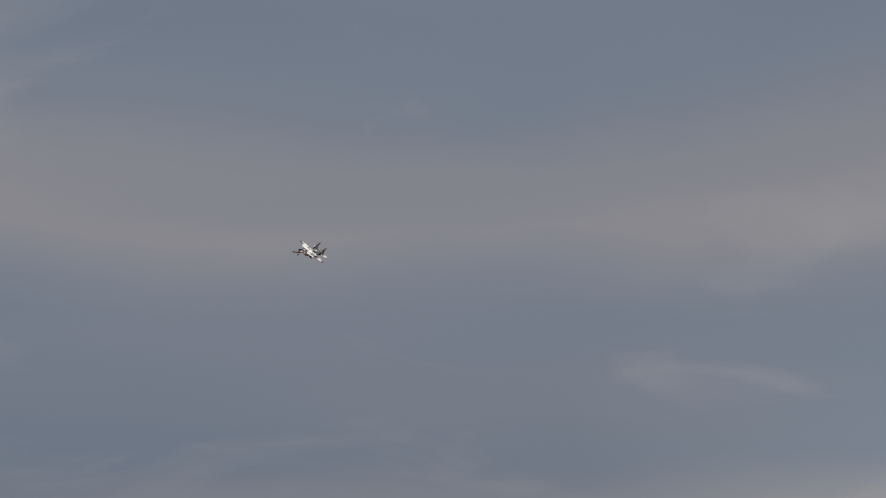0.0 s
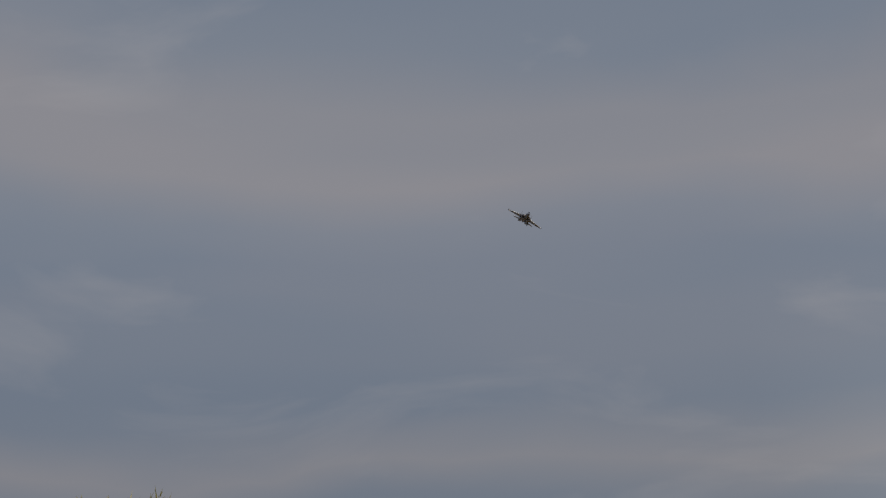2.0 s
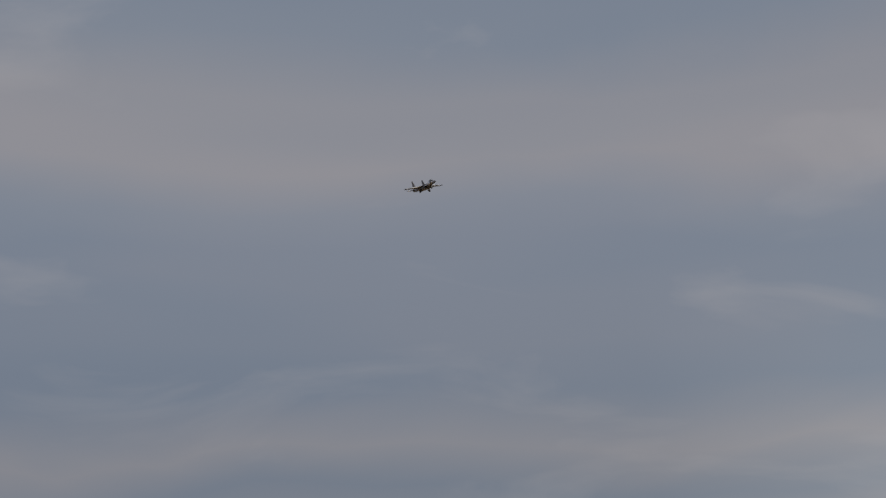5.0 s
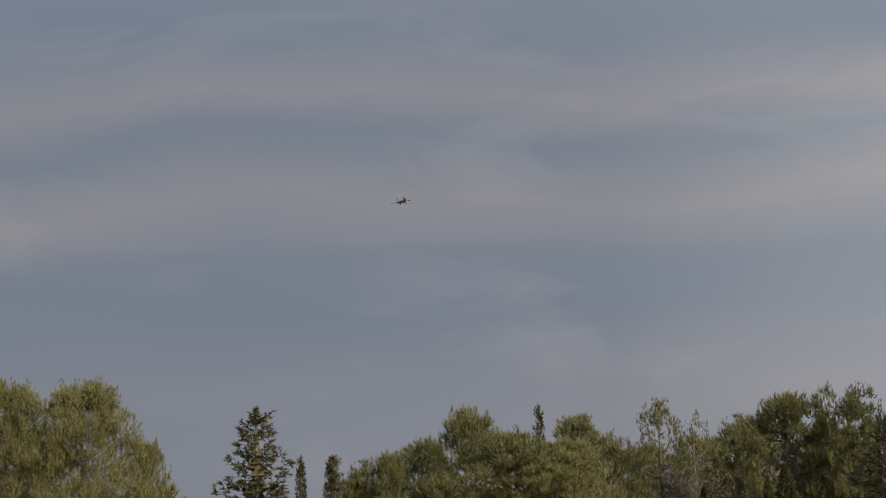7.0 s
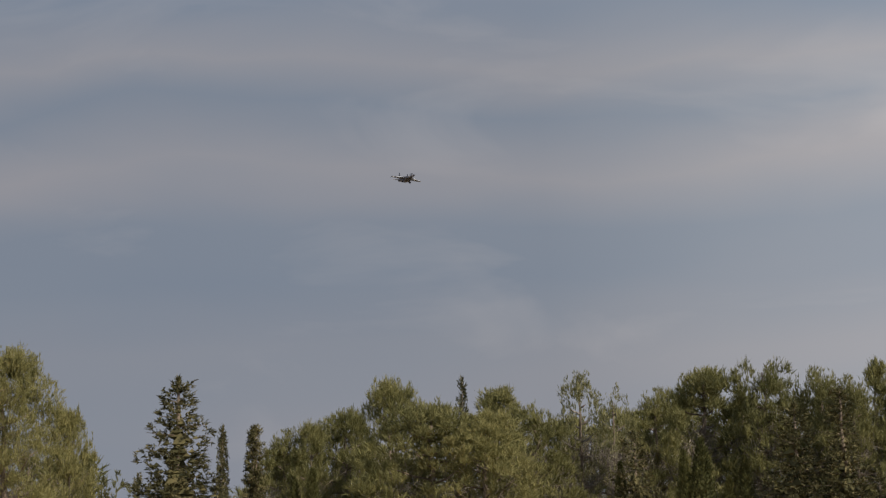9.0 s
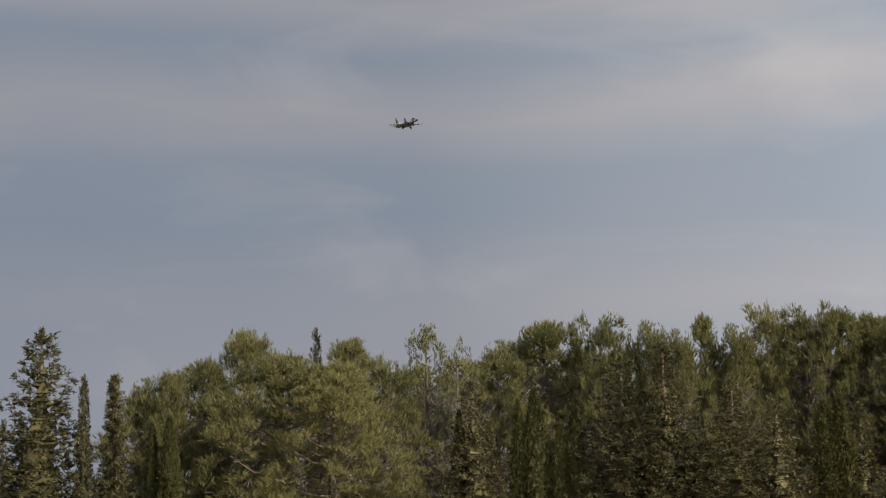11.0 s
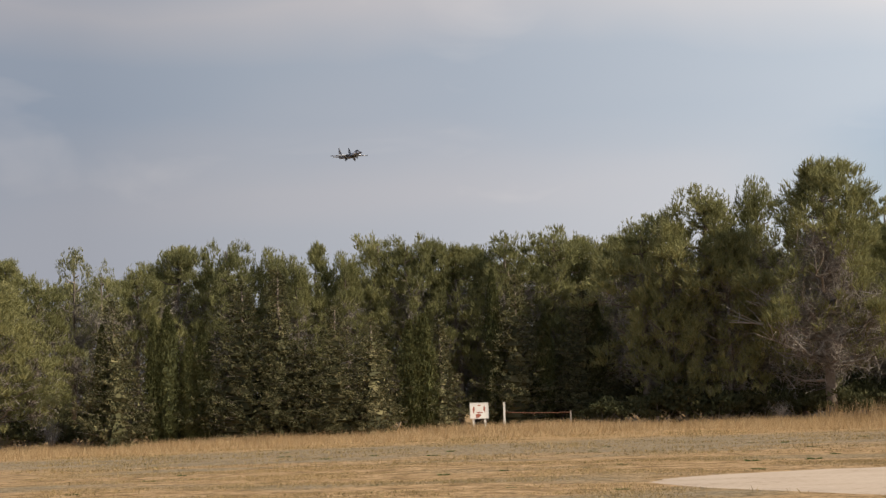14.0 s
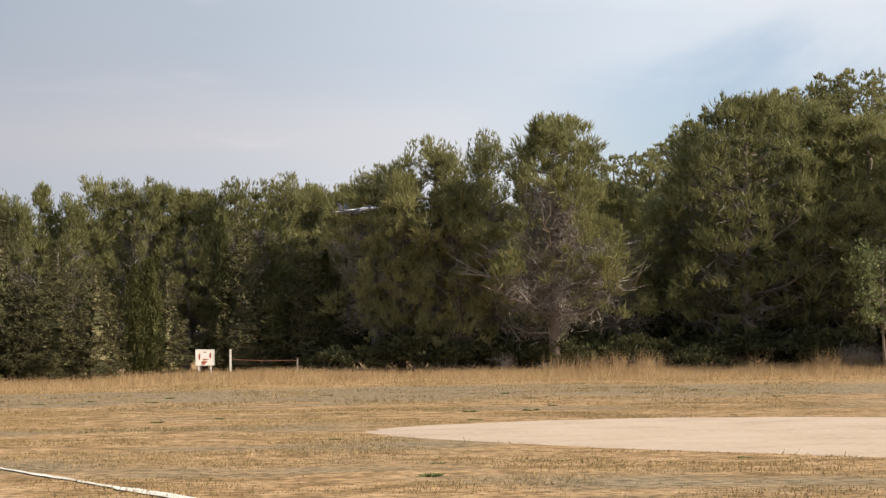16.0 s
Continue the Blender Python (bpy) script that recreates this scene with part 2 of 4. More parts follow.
    g = mul.outputs[2]
    L(g, b.inputs["Base Color"])
    b.inputs["Roughness"].default_value = 0.95
    b.inputs["Specular IOR Level"].default_value = 0.1
    bp = N("ShaderNodeBump")
    bp.inputs["Strength"].default_value, bp.inputs["Distance"].default_value = 0.45, 0.03
    L(nz((1, 1, 1), 9.0, 6), bp.inputs["Height"])
    L(bp.outputs[0], b.inputs["Normal"])
    return m


def camo_material(name, pale, mid, dark):
    """Square-edged camouflage patches, a few centimetres each."""
    m = bpy.data.materials.new(name)
    m.use_nodes = True
    nt = m.node_tree
    N, L = nt.nodes.new, nt.links.new
    b = nt.nodes["Principled BSDF"]
    tc, sn, n, r = N("ShaderNodeTexCoord"), N("ShaderNodeVectorMath"), N("ShaderNodeTexNoise"), N("ShaderNodeValToRGB")
    sn.operation = "SNAP"
    sn.inputs[1].default_value = (0.03, 0.03, 0.5)
    L(tc.outputs["Object"], sn.inputs[0])
    L(sn.outputs[0], n.inputs["Vector"])
    n.inputs["Scale"].default_value, n.inputs["Detail"].default_value = 5.5, 1.0
    r.color_ramp.interpolation = "CONSTANT"
    el = r.color_ramp.elements
    el[0].position, el[0].color = 0.0, (*dark, 1)
    el[1].position, el[1].color = 0.5, (*pale, 1)
    e = el.new(0.41)
    e.color = (*mid, 1)
    L(n.outputs[0], r.inputs[0])
    L(r.outputs[0], b.inputs["Base Color"])
    b.inputs["Roughness"].default_value = 0.42
    return m


CAMO = camo_material("pixel_camouflage", (0.80, 0.84, 0.92), (0.22, 0.235, 0.29), (0.032, 0.034, 0.042))
# grey paint, made darker and bluer to put the underside's shade into it
BELLY = material("shaded_belly_grey", [(0.3, (0.092, 0.106, 0.150)), (0.7, (0.14, 0.16, 0.22))], 6.0, 0.5, fine=30.0)
DARKP = material("dark_paint", [(0.3, (0.02, 0.02, 0.022)), (0.7, (0.05, 0.05, 0.055))], 8.0, 0.4)
FINP = material("fin_grey", [(0.35, (0.06, 0.064, 0.078)), (0.65, (0.30, 0.315, 0.35))], 14.0, 0.45, fine=30.0)
CANOPY = material("smoked_canopy", [(0.3, (0.012, 0.014, 0.018)), (0.7, (0.02, 0.022, 0.026))], 4.0, 0.08)
METAL = material("dull_metal", [(0.3, (0.25, 0.25, 0.26)), (0.7, (0.45, 0.45, 0.46))], 20.0, 0.4, metal=0.8)
RUBBER = material("black_rubber", [(0.3, (0.015, 0.015, 0.015)), (0.7, (0.03, 0.03, 0.03))], 20.0, 0.8)


# ---- mesh helpers ----
def smooth(a, b, v):
    t = min(1.0, max(0.0, (v - a) / (b - a)))
    return t * t * (3 - 2 * t)


def ground_z(x, y):
    """The field dips a little to the west; a wooded hill rises beyond it in the north-east."""
    z = 0.028 * min(0.0, x + 2) * smooth(20, 90, y)
    z += 0.05 * noise.noise(Vector((x * 0.07, y * 0.07, 0))) * smooth(5, 30, math.hypot(x, y))
    d = math.hypot((x - 90) / 95, (y - 228) / 80)
    z += 28 * smooth(1.0, 0.0, d)
    return z


def raw_mesh(name, co, faces_n, mat, smooth_shade=False):
    """A mesh of loose polygons of faces_n corners each, from an array of corners in order."""
    me = bpy.data.meshes.new(name)
    n = len(co)
    me.vertices.add(n)
    me.vertices.foreach_set("co", np.ascontiguousarray(co, dtype=np.float32).ravel())
    me.loops.add(n)
    me.loops.foreach_set("vertex_index", np.arange(n, dtype=np.int32))
    k = n // faces_n
    me.polygons.add(k)
    me.polygons.foreach_set("loop_start", np.arange(k, dtype=np.int32) * faces_n)
    me.update(calc_edges=True)
    me.materials.append(mat)
    return me


def part(name, bm, mat, parent, label=""):
    me = bpy.data.meshes.new(name)
    bm.to_mesh(me)
    bm.free()
    me.materials.append(mat)
    ob = new(name, me)
    ob.parent = parent
    return tagged(ob, label)


def mesh_part(name, me, parent, label=""):
    ob = new(name, me)
    ob.parent = parent
    return tagged(ob, label)


def tube(bm, pts, radii, sides=7):
    """A tapered tube along points, closed at both ends."""
    rings = []
    for i, p in enumerate(pts):
        a = pts[max(i - 1, 0)]
        c = pts[min(i + 1, len(pts) - 1)]
        d = (Vector(c) - Vector(a)).normalized()
        s = d.cross(Vector((0.31, 0.17, 0.93)))
        s = s.normalized() if s.length > 1e-3 else Vector((1, 0, 0))
        t = d.cross(s)
        rings.append([bm.verts.new(Vector(p) + radii[i] * (math.cos(6.2832 * k / sides) * s + math.sin(6.2832 * k / sides) * t)) for k in range(sides)])
    for r0, r1 in zip(rings, rings[1:]):
        for k in range(sides):
            f = bm.faces.new((r0[k], r0[(k + 1) % sides], r1[(k + 1) % sides], r1[k]))
            f.smooth = True
    bm.faces.new(rings[0][::-1])
    bm.faces.new(rings[-1])


def box(bm, x0, y0, z0, x1, y1, z1, bevel=0.0):
    r = bmesh.ops.create_cube(bm, size=1.0, matrix=Matrix.LocRotScale(((x0 + x1) / 2, (y0 + y1) / 2, (z0 + z1) / 2), None, (x1 - x0, y1 - y0, z1 - z0)))
    if bevel:
        es = {e for v in r["verts"] for e in v.link_edges}
        bmesh.ops.bevel(bm, geom=list(es), offset=bevel, segments=2, affect="EDGES", clamp_overlap=True)


def blades(p, d, length, width, per, rng, spread=0.6):
    """Loose needle triangles: per blades at each point p, along d with some spread."""
    p, d = np.repeat(p, per, 0), np.repeat(d, per, 0)
    n = len(p)
    d = d + rng.normal(0, spread, (n, 3))
    d /= np.linalg.norm(d, axis=1, keepdims=True) + 1e-9
    s = np.cross(d, rng.normal(0, 1, (n, 3)))
    s /= np.linalg.norm(s, axis=1, keepdims=True) + 1e-9
    l = (length * rng.uniform(0.6, 1.3, n))[:, None]
    w = (width * rng.uniform(0.7, 1.3, n))[:, None]
    return np.stack([p - s * w, p + s * w, p + d * l], 1).reshape(-1, 3)


def unit(rng, n):
    v = rng.normal(0, 1, (n, 3))
    return v / np.linalg.norm(v, axis=1, keepdims=True)


# ---- ground ----
def build_ground():
    def axis(lo, hi):
        fine = np.arange(lo, hi, 2.5)
        far = np.array([30, 70, 120, 200, 320, 500, 800, 1300, 2200, 3500])
        return np.concatenate([(lo - far)[::-1], fine, hi + far])
    xs, ys = axis(-70, 290), axis(-20, 340)
    verts = [(x, y, ground_z(x, y)) for y in ys for x in xs]
    w = len(xs)
    faces = [(j * w + i, j * w + i + 1, (j + 1) * w + i + 1, (j + 1) * w + i) for j in range(len(ys) - 1) for i in range(w - 1)]
    me = bpy.data.meshes.new("ground")
    me.from_pydata(verts, [], faces)
    me.materials.append(field_material())
    for p in me.polygons:
        p.use_smooth = True
    tagged(new("ground", me), "dry mown field of tan grass and bare grey soil", "field", kind="structure")


def build_sand():
    """The bare sandy patch, a thin skin with a ragged edge."""
    rng = random.Random(5)
    bm = bmesh.new()
    cx, cy, ax, ay = (11.5, 29.2, 9.5, 6.6)
    rings = []
    n = 140
    for r in (0.0, 0.35, 0.65, 0.85, 0.96, 1.0):
        row = []
        for k in range(n):
            a = 6.28318 * k / n
            q = r
            if r == 1.0:
                q = 1 + 0.035 * 1.8 * noise.noise(Vector((math.cos(a) * 7, math.sin(a) * 7, 3))) + rng.uniform(-0.012, 0.012)
            x, y = cx + ax * q * math.cos(a), cy + ay * q * math.sin(a) * abs(math.sin(a)) ** 0.45 - 0.4 * ax * q * math.cos(a)
            z = ground_z(x, y) + (0.02 if r < 0.9 else 0.012 if r < 1 else -0.02)
            row.append(bm.verts.new((x, y, z + 0.01 * noise.noise(Vector((x, y, 0))))))
        rings.append(row)
    for r0, r1 in zip(rings, rings[1:]):
        for k in range(n):
            f = bm.faces.new((r0[k], r1[k], r1[(k + 1) % n], r0[(k + 1) % n]))
            f.smooth = True
    bmesh.ops.remove_doubles(bm, verts=rings[0], dist=0.2)
    me = bpy.data.meshes.new("sand_patch")
    bm.to_mesh(me)
    me.materials.append(SAND)
    tagged(new("sand_patch", me), "bare pale pinkish sand patch in the dry field", "sand patch", kind="structure")


def build_line():
    """A hand-laid white line of lime, broken and uneven in width."""
    rng = random.Random(9)
    (x0, y0), (x1, y1) = (-5.30, 30.05), (0.62, 17.86)
    bm = bmesh.new()
    L = math.hypot(x1 - x0, y1 - y0)
    ux, uy = (x1 - x0) / L, (y1 - y0) / L
    n = 60
    prev = None
    for i in range(n + 1):
        s = L * i / n
        wob = 0.09 * noise.noise(Vector((s * 0.6, 0, 7)))
        w = 0.055 + 0.035 * noise.noise(Vector((s * 1.7, 3, 0))) + rng.uniform(-0.01, 0.01) + (0.06 if 0.72 < i / n < 0.86 else 0)
        x, y = x0 + ux * s - uy * wob, y0 + uy * s + ux * wob
        z = ground_z(x, y) + 0.012
        row = [bm.verts.new((x - uy * w, y + ux * w, z)), bm.verts.new((x, y, z + 0.004)), bm.verts.new((x + uy * w, y - ux * w, z))]
        if prev and not 0.30 < i / n < 0.325:
            for k in (0, 1):
                bm.faces.new((prev[k], prev[k + 1], row[k + 1], row[k]))
        prev = row
    me = bpy.data.meshes.new("white_line")
    bm.to_mesh(me)
    me.materials.append(LIME)
    tagged(new("white_line", me), "uneven white lime marking line on the dry grass", "marking line", kind="structure")


build_ground()
build_sand()
build_line()


# ---- trees ----
OCTA = (np.array([(1, 0, -0.3), (-0.5, 0.87, -0.3), (-0.5, -0.87, -0.3), (0, 0, 1.0), (0, 0, -0.8)]),
        np.array([(0, 1, 3), (1, 2, 3), (2, 0, 3), (1, 0, 4), (2, 1, 4), (0, 2, 4)]))


def leaf_masses(rng, centres, radii, flat=0.75, rough=0.2):
    """Crumpled leaf masses: uneven facets round each clump's middle."""
    v, f = OCTA
    c, r = np.asarray(centres), np.asarray(radii)
    n = len(c)
    k = r[:, None] * (1 + rng.normal(0, rough, (n, len(v))))
    p = c[:, None, :] + v[None] * k[..., None] * np.array([1, 1, flat])
    return p[:, f].reshape(-1, 3)


def clump_cloud(rng, centres, radii, per, length, width, blades_per=3, up=0.5, flat=0.7):
    """Needle brushes over the skins of many small clumps."""
    out = []
    for c, r in zip(centres, radii):
        u = unit(rng, per)
        u[:, 2] = np.where(u[:, 2] < -0.35, -u[:, 2], u[:, 2])
        p = np.asarray(c) + u * np.array([r, r, r * flat]) * rng.uniform(0.45, 1.12, (per, 1))
        d = u + np.array([0, 0, up])
        d /= np.linalg.norm(d, axis=1, keepdims=True)
        out.append(blades(p, d, length, width, blades_per, rng, 0.45))
    return np.concatenate(out)


def twig_web(rng, starts, n, length, width):
    """Bare thin twigs in the lower crown."""
    s = np.asarray(starts)[rng.integers(0, len(starts), n)] + rng.normal(0, 0.25, (n, 3))
    d = unit(rng, n) + np.array([0, 0, 0.35])
    return blades(s, d, length, width, 1, rng, 0.2)


def pine_width(v, tip):
    """The crown's half width, as a share of its widest, from its foot (0) to its top (1)."""
    w = 0.74 + 0.26 * smooth(0.0, 0.3, v) if v < 0.3 else max(0.0, math.cos((v - 0.3) / 0.7 * 1.5)) ** 0.66
    return w * (1 - 0.5 * tip * v)


def brush(rng, p, d, length, needle, width, per, spread=0.42):
    """Needle brushes: per long needles set along each shoot that starts at p and runs along d."""
    p, d = np.repeat(p, per, 0), np.repeat(d, per, 0)
    return blades(p + d * (length * rng.uniform(0, 1, len(p)))[:, None], d, needle, width, 1, rng, spread)


def turned(v):
    return v / (np.linalg.norm(v, axis=1, keepdims=True) + 1e-9)


def bare_limb(bm, rng, b, a, length, rise, thick):
    """A leafless forked limb with side twigs, from b outwards."""
    pts = [Vector(b)]
    for k in range(1, 6):
        q = k / 5
        pts.append(Vector(b) + Vector((math.cos(a) * length * q, math.sin(a) * length * q, rise * length * q ** 1.5)) + Vector(rng.normal(0, 0.07 * length * 0.5, 3)))
    tube(bm, pts, [thick * (1 - 0.8 * k / 5) for k in range(6)], 5)
    for k in range(11):
        q = rng.uniform(0.25, 1.0)
        i = min(4, int(q * 5))
        p = pts[i].lerp(pts[i + 1], q * 5 - i)
        e = p + Vector((math.cos(a + rng.normal(0, 0.9)), math.sin(a + rng.normal(0, 0.9)), rng.uniform(0.1, 1.0))) * length * rng.uniform(0.18, 0.42)
        m = p.lerp(e, 0.5) + Vector(rng.normal(0, 0.06, 3))
        tube(bm, [p, m, e], [thick * 0.36, thick * 0.24, 0.004], 4)


def build_pine(seed, wide, low, heads, each, shoots, per=5, needle=0.30, width=0.024, foliage=None, twigs=900, tip=0.0, droop=0.0, gaps=-0.4, limbs=24, bare=0, leaders=3, lump=1.0):
    """An Aleppo pine ten metres tall: wide is the crown's radius, low where it begins (share of the height)."""
    rng = np.random.default_rng(seed)
    H = 10.0
    tree = new("pine_tree")
    trunk_pts = [(rng.normal(0, 0.1) * (k > 0), rng.normal(0, 0.1) * (k > 0), H * 0.92 * k / 8 - 0.25 * (k == 0)) for k in range(9)]
    bm = bmesh.new()
    tube(bm, trunk_pts, [0.22 * (1 - 0.88 * k / 8) + 0.02 for k in range(9)], 8)
    part("trunk", bm, BARK, tree)

    def on_trunk(z):
        k = min(7.99, max(0.0, z / (H * 0.92) * 8))
        return Vector(trunk_pts[int(k)]).lerp(Vector(trunk_pts[int(k) + 1]), k - int(k))

    # branch heads over an uneven envelope, each a small dome of clumps
    bm = bmesh.new()
    cs, rs, outs, tops, mids = [], [], [], [], []
    for i in range(heads):
        v = (i + rng.uniform(0.1, 0.9)) / heads
        a = i * 2.39996 + rng.normal(0, 0.35)
        hr = wide * rng.uniform(0.22, 0.36) * (1 - 0.3 * v) + 0.12
        rr = max(0.0, wide * pine_width(v, tip) * rng.uniform(0.74, 1.08) - hr * 0.6)
        if i % 4 == 3:
            rr *= 0.45
        z = H * (low + (1 - low) * v * 0.94) - droop * rr * (1 - v) + rng.normal(0, 0.15)
        z = min(z, H - hr * 1.15 - 0.45)
        c = Vector((math.cos(a) * rr, math.sin(a) * rr, max(z, 0.5)))
        if i < limbs:
            b = on_trunk(max(0.3, c.z - rr * rng.uniform(0.1, 0.5)))
        else:
            b = on_trunk(c.z - 0.35 * rr)
        m = b.lerp(c, 0.5) + Vector((rng.normal(0, 0.1), rng.normal(0, 0.1), -0.08 * rr))
        tube(bm, [b, m, c], [0.075 * (1 - 0.6 * v), 0.045, 0.016], 5)
        mids += [m, m.lerp(c, 0.5), b.lerp(m, 0.6), c]
        if noise.noise(Vector((c.x * 0.4, c.y * 0.4, c.z * 0.5 + seed))) < gaps:
            continue
        rad = np.array([math.cos(a), math.sin(a), 0.0])
        u = turned(unit(rng, each) + rad * 0.6 * min(1.0, rr) + np.array([0, 0, 0.4]))
        k = np.array(c) + u * hr * rng.uniform(0.7, 1.08, (each, 1)) * np.array([1, 1, 1.15])
        k[:, 2] = np.minimum(k[:, 2], H - 0.42)
        cs.append(k)
        rs.append(lump * rng.uniform(0.2, 0.42, each) * (1 - 0.2 * v))
        outs.append(np.repeat(rad[None], each, 0))
        if v > 0.4:
            for q in range(leaders):
                f = rng.uniform(0, 6.283)
                e = hr * rng.uniform(0.1, 0.75)
                tops.append((c.x + math.cos(f) * e, c.y + math.sin(f) * e, min(c.z + hr * (1.2 - 0.5 * (e / hr) ** 2), H - 0.8 * rng.uniform(0.95, 1.6))))
    for k in range(bare):
        z = H * rng.uniform(0.2, 0.5)
        bare_limb(bm, rng, on_trunk(z), rng.uniform(0, 6.283), wide * rng.uniform(0.65, 1.1), rng.uniform(0.0, 0.5), 0.07)
    tagged(part("branchwork", bm, TWIG if bare else BARK, tree, "bare grey-brown branches"), kind="stuff")
    cs, rs, outs = np.concatenate(cs), np.concatenate(rs), np.concatenate(outs)
    # shoots over each clump, sweeping outwards and up
    c, r, o = np.repeat(cs, shoots, 0), np.repeat(rs, shoots), np.repeat(outs, shoots, 0)
    u = unit(rng, len(c))
    u[:, 2] = np.where(u[:, 2] < -0.25, -u[:, 2], u[:, 2])
    p = c + u * (r * rng.uniform(0.3, 1.0, len(c)))[:, None]
    d = turned(u * 0.65 + o * 0.3 + np.array([0, 0, 0.8]) + rng.normal(0, 0.2, (len(c), 3)))
    co = [brush(rng, p, d, 0.22, needle, width, per)]
    # upright candles along the top
    t = np.repeat(np.array(tops), 12, 0)
    h = rng.uniform(0, 1, len(t))
    f = unit(rng, len(t)) * (0.19 * (1 - 0.7 * h))[:, None]
    f[:, 2] = h * 0.7
    co.append(brush(rng, t + f, turned(f * np.array([1.6, 1.6, 0]) + np.array([0, 0, 0.55])), 0.08, needle * 0.62, width * 0.85, per, 0.3))
    mesh_part("crown", raw_mesh("crown", np.concatenate(co), 3, foliage or PINE), tree)
    if twigs:
        lowm = [q for q in mids if q.z < H * 0.7]
        tagged(mesh_part("dead_wood", raw_mesh("dead_wood", twig_web(rng, [tuple(q) for q in lowm], twigs, 0.75, 0.012), 3, TWIG), tree, "bare grey dead twigs"), kind="stuff")
    return tree


def build_fir(seed, wide=1.7, per=9, layers=34, power=0.9, foliage=None, name="cypress_tree"):
    """A dense conical cypress ten metres tall with brushy, upturned sprays and ragged arms."""
    rng = np.random.default_rng(seed)
    H = 10.0
    tree = new(name)
    bm = bmesh.new()
    tube(bm, [(rng.normal(0, 0.03), rng.normal(0, 0.03), H * 0.97 * k / 6 - 0.25 * (k == 0)) for k in range(7)], [0.2 * (1 - 0.9 * k / 6) + 0.015 for k in range(7)], 7)
    part("trunk", bm, BARK, tree)
    pts, dirs, limbs, bc, br = [], [], bmesh.new(), [], []
    for i in range(layers):
        u = 0.03 + 0.95 * i / layers
        r = wide * (1 - u) ** power * (1 - 0.4 * smooth(0.1, 0.0, u)) * (0.95 + 0.3 * noise.noise(Vector((u * 7, seed, 0)))) + 0.12
        n = max(5, int(12 * (1 - u)) + 3)
        for k in range(n):
            a = k * 6.2832 / n + rng.uniform(-0.4, 0.4) + i
            L = r * (rng.uniform(0.6, 1.1) if rng.uniform() > 0.13 else rng.uniform(1.12, 1.34))
            z0 = u * H + rng.normal(0, 0.1)
            e = np.array([math.cos(a) * L, math.sin(a) * L, z0 + rng.uniform(-0.1, 0.35) * L])
            if k % 3 == 0:
                tube(limbs, [(0, 0, z0), tuple(e)], [0.025, 0.006], 4)
            m = max(4, int(per * (0.5 + 0.9 * L / wide)))
            g = (m + 3) // 4
            m = g * 4
            q = rng.uniform(0.35, 1.0, g)[:, None] ** 0.7
            p = np.array([0, 0, z0]) * (1 - q) + e * q + rng.normal(0, 0.12, (g, 3)) * (1.1 - 0.5 * q)
            p, q = np.repeat(p, 4, 0) + rng.normal(0, 0.055, (m, 3)), np.repeat(q, 4, 0)
            p[:, 2] += 0.15 * L * q[:, 0] ** 4
            pts.append(p)
            dirs.append(turned(np.array([math.cos(a), math.sin(a), 0.35]) + rng.normal(0, 0.45, (m, 3))))
            if L > 0.6:
                bc.append(np.array([0, 0, z0]) * 0.4 + e * 0.6)
                br.append(0.07 + 0.09 * L / wide)
    top = np.stack([rng.normal(0, 0.04, 30), rng.normal(0, 0.04, 30), H * rng.uniform(0.93, 0.985, 30)], 1)
    pts.append(top)
    dirs.append(np.tile([[0, 0, 1.0]], (30, 1)))
    tagged(part("branchwork", limbs, BARK, tree, "thin brown branches"), kind="stuff")
    for i in range(60):
        u = i / 60
        bc.append((rng.normal(0, 0.06), rng.normal(0, 0.06), 0.3 + u * H * 0.9))
        br.append(0.06 + 0.34 * wide * (1 - u) ** power)
    co = np.concatenate([leaf_masses(rng, bc, np.array(br), 1.1, 0.28), brush(rng, np.concatenate(pts), np.concatenate(dirs), 0.16, 0.17, 0.027, 5, 0.6)])
    mesh_part("crown", raw_mesh("crown", co, 3, foliage or FIR), tree)
    return tree


def build_sapling(seed):
    """A young broad-leaved tree six metres tall with sparse pale leaves."""
    rng = np.random.default_rng(seed)
    tree = new("young_tree")
    bm = bmesh.new()
    tube(bm, [(0, 0, -0.2), (0.1, 0.05, 2.2), (0, 0.1, 5.4)], [0.07, 0.045, 0.01], 6)
    part("trunk", bm, BARK, tree)
    bm = bmesh.new()
    ends = []
    for i in range(34):
        z = rng.uniform(1.6, 5.0)
        a = i * 2.4 + rng.normal(0, 0.3)
        L = rng.uniform(0.7, 1.7) * (1 - 0.12 * abs(z - 3))
        b, e = Vector((0.05, 0.05, z)), Vector((math.cos(a) * L, math.sin(a) * L, z + L * rng.uniform(0.2, 0.8)))
        m = b.lerp(e, 0.5) + Vector(rng.normal(0, 0.1, 3))
        tube(bm, [b, m, e], [0.022, 0.014, 0.005], 4)
        ends += [m.lerp(e, q) for q in (0.2, 0.5, 0.75, 1.0)]
    tagged(part("branchwork", bm, TWIG, tree), kind="stuff")
    p = np.repeat(np.array([tuple(q) for q in ends]), 16, 0)
    p = p + rng.normal(0, 0.16, p.shape)
    d = unit(rng, len(p))
    mesh_part("crown", raw_mesh("crown", blades(p, d, 0.13, 0.045, 2, rng, 0.5), 3, LEAFY), tree)
    return tree


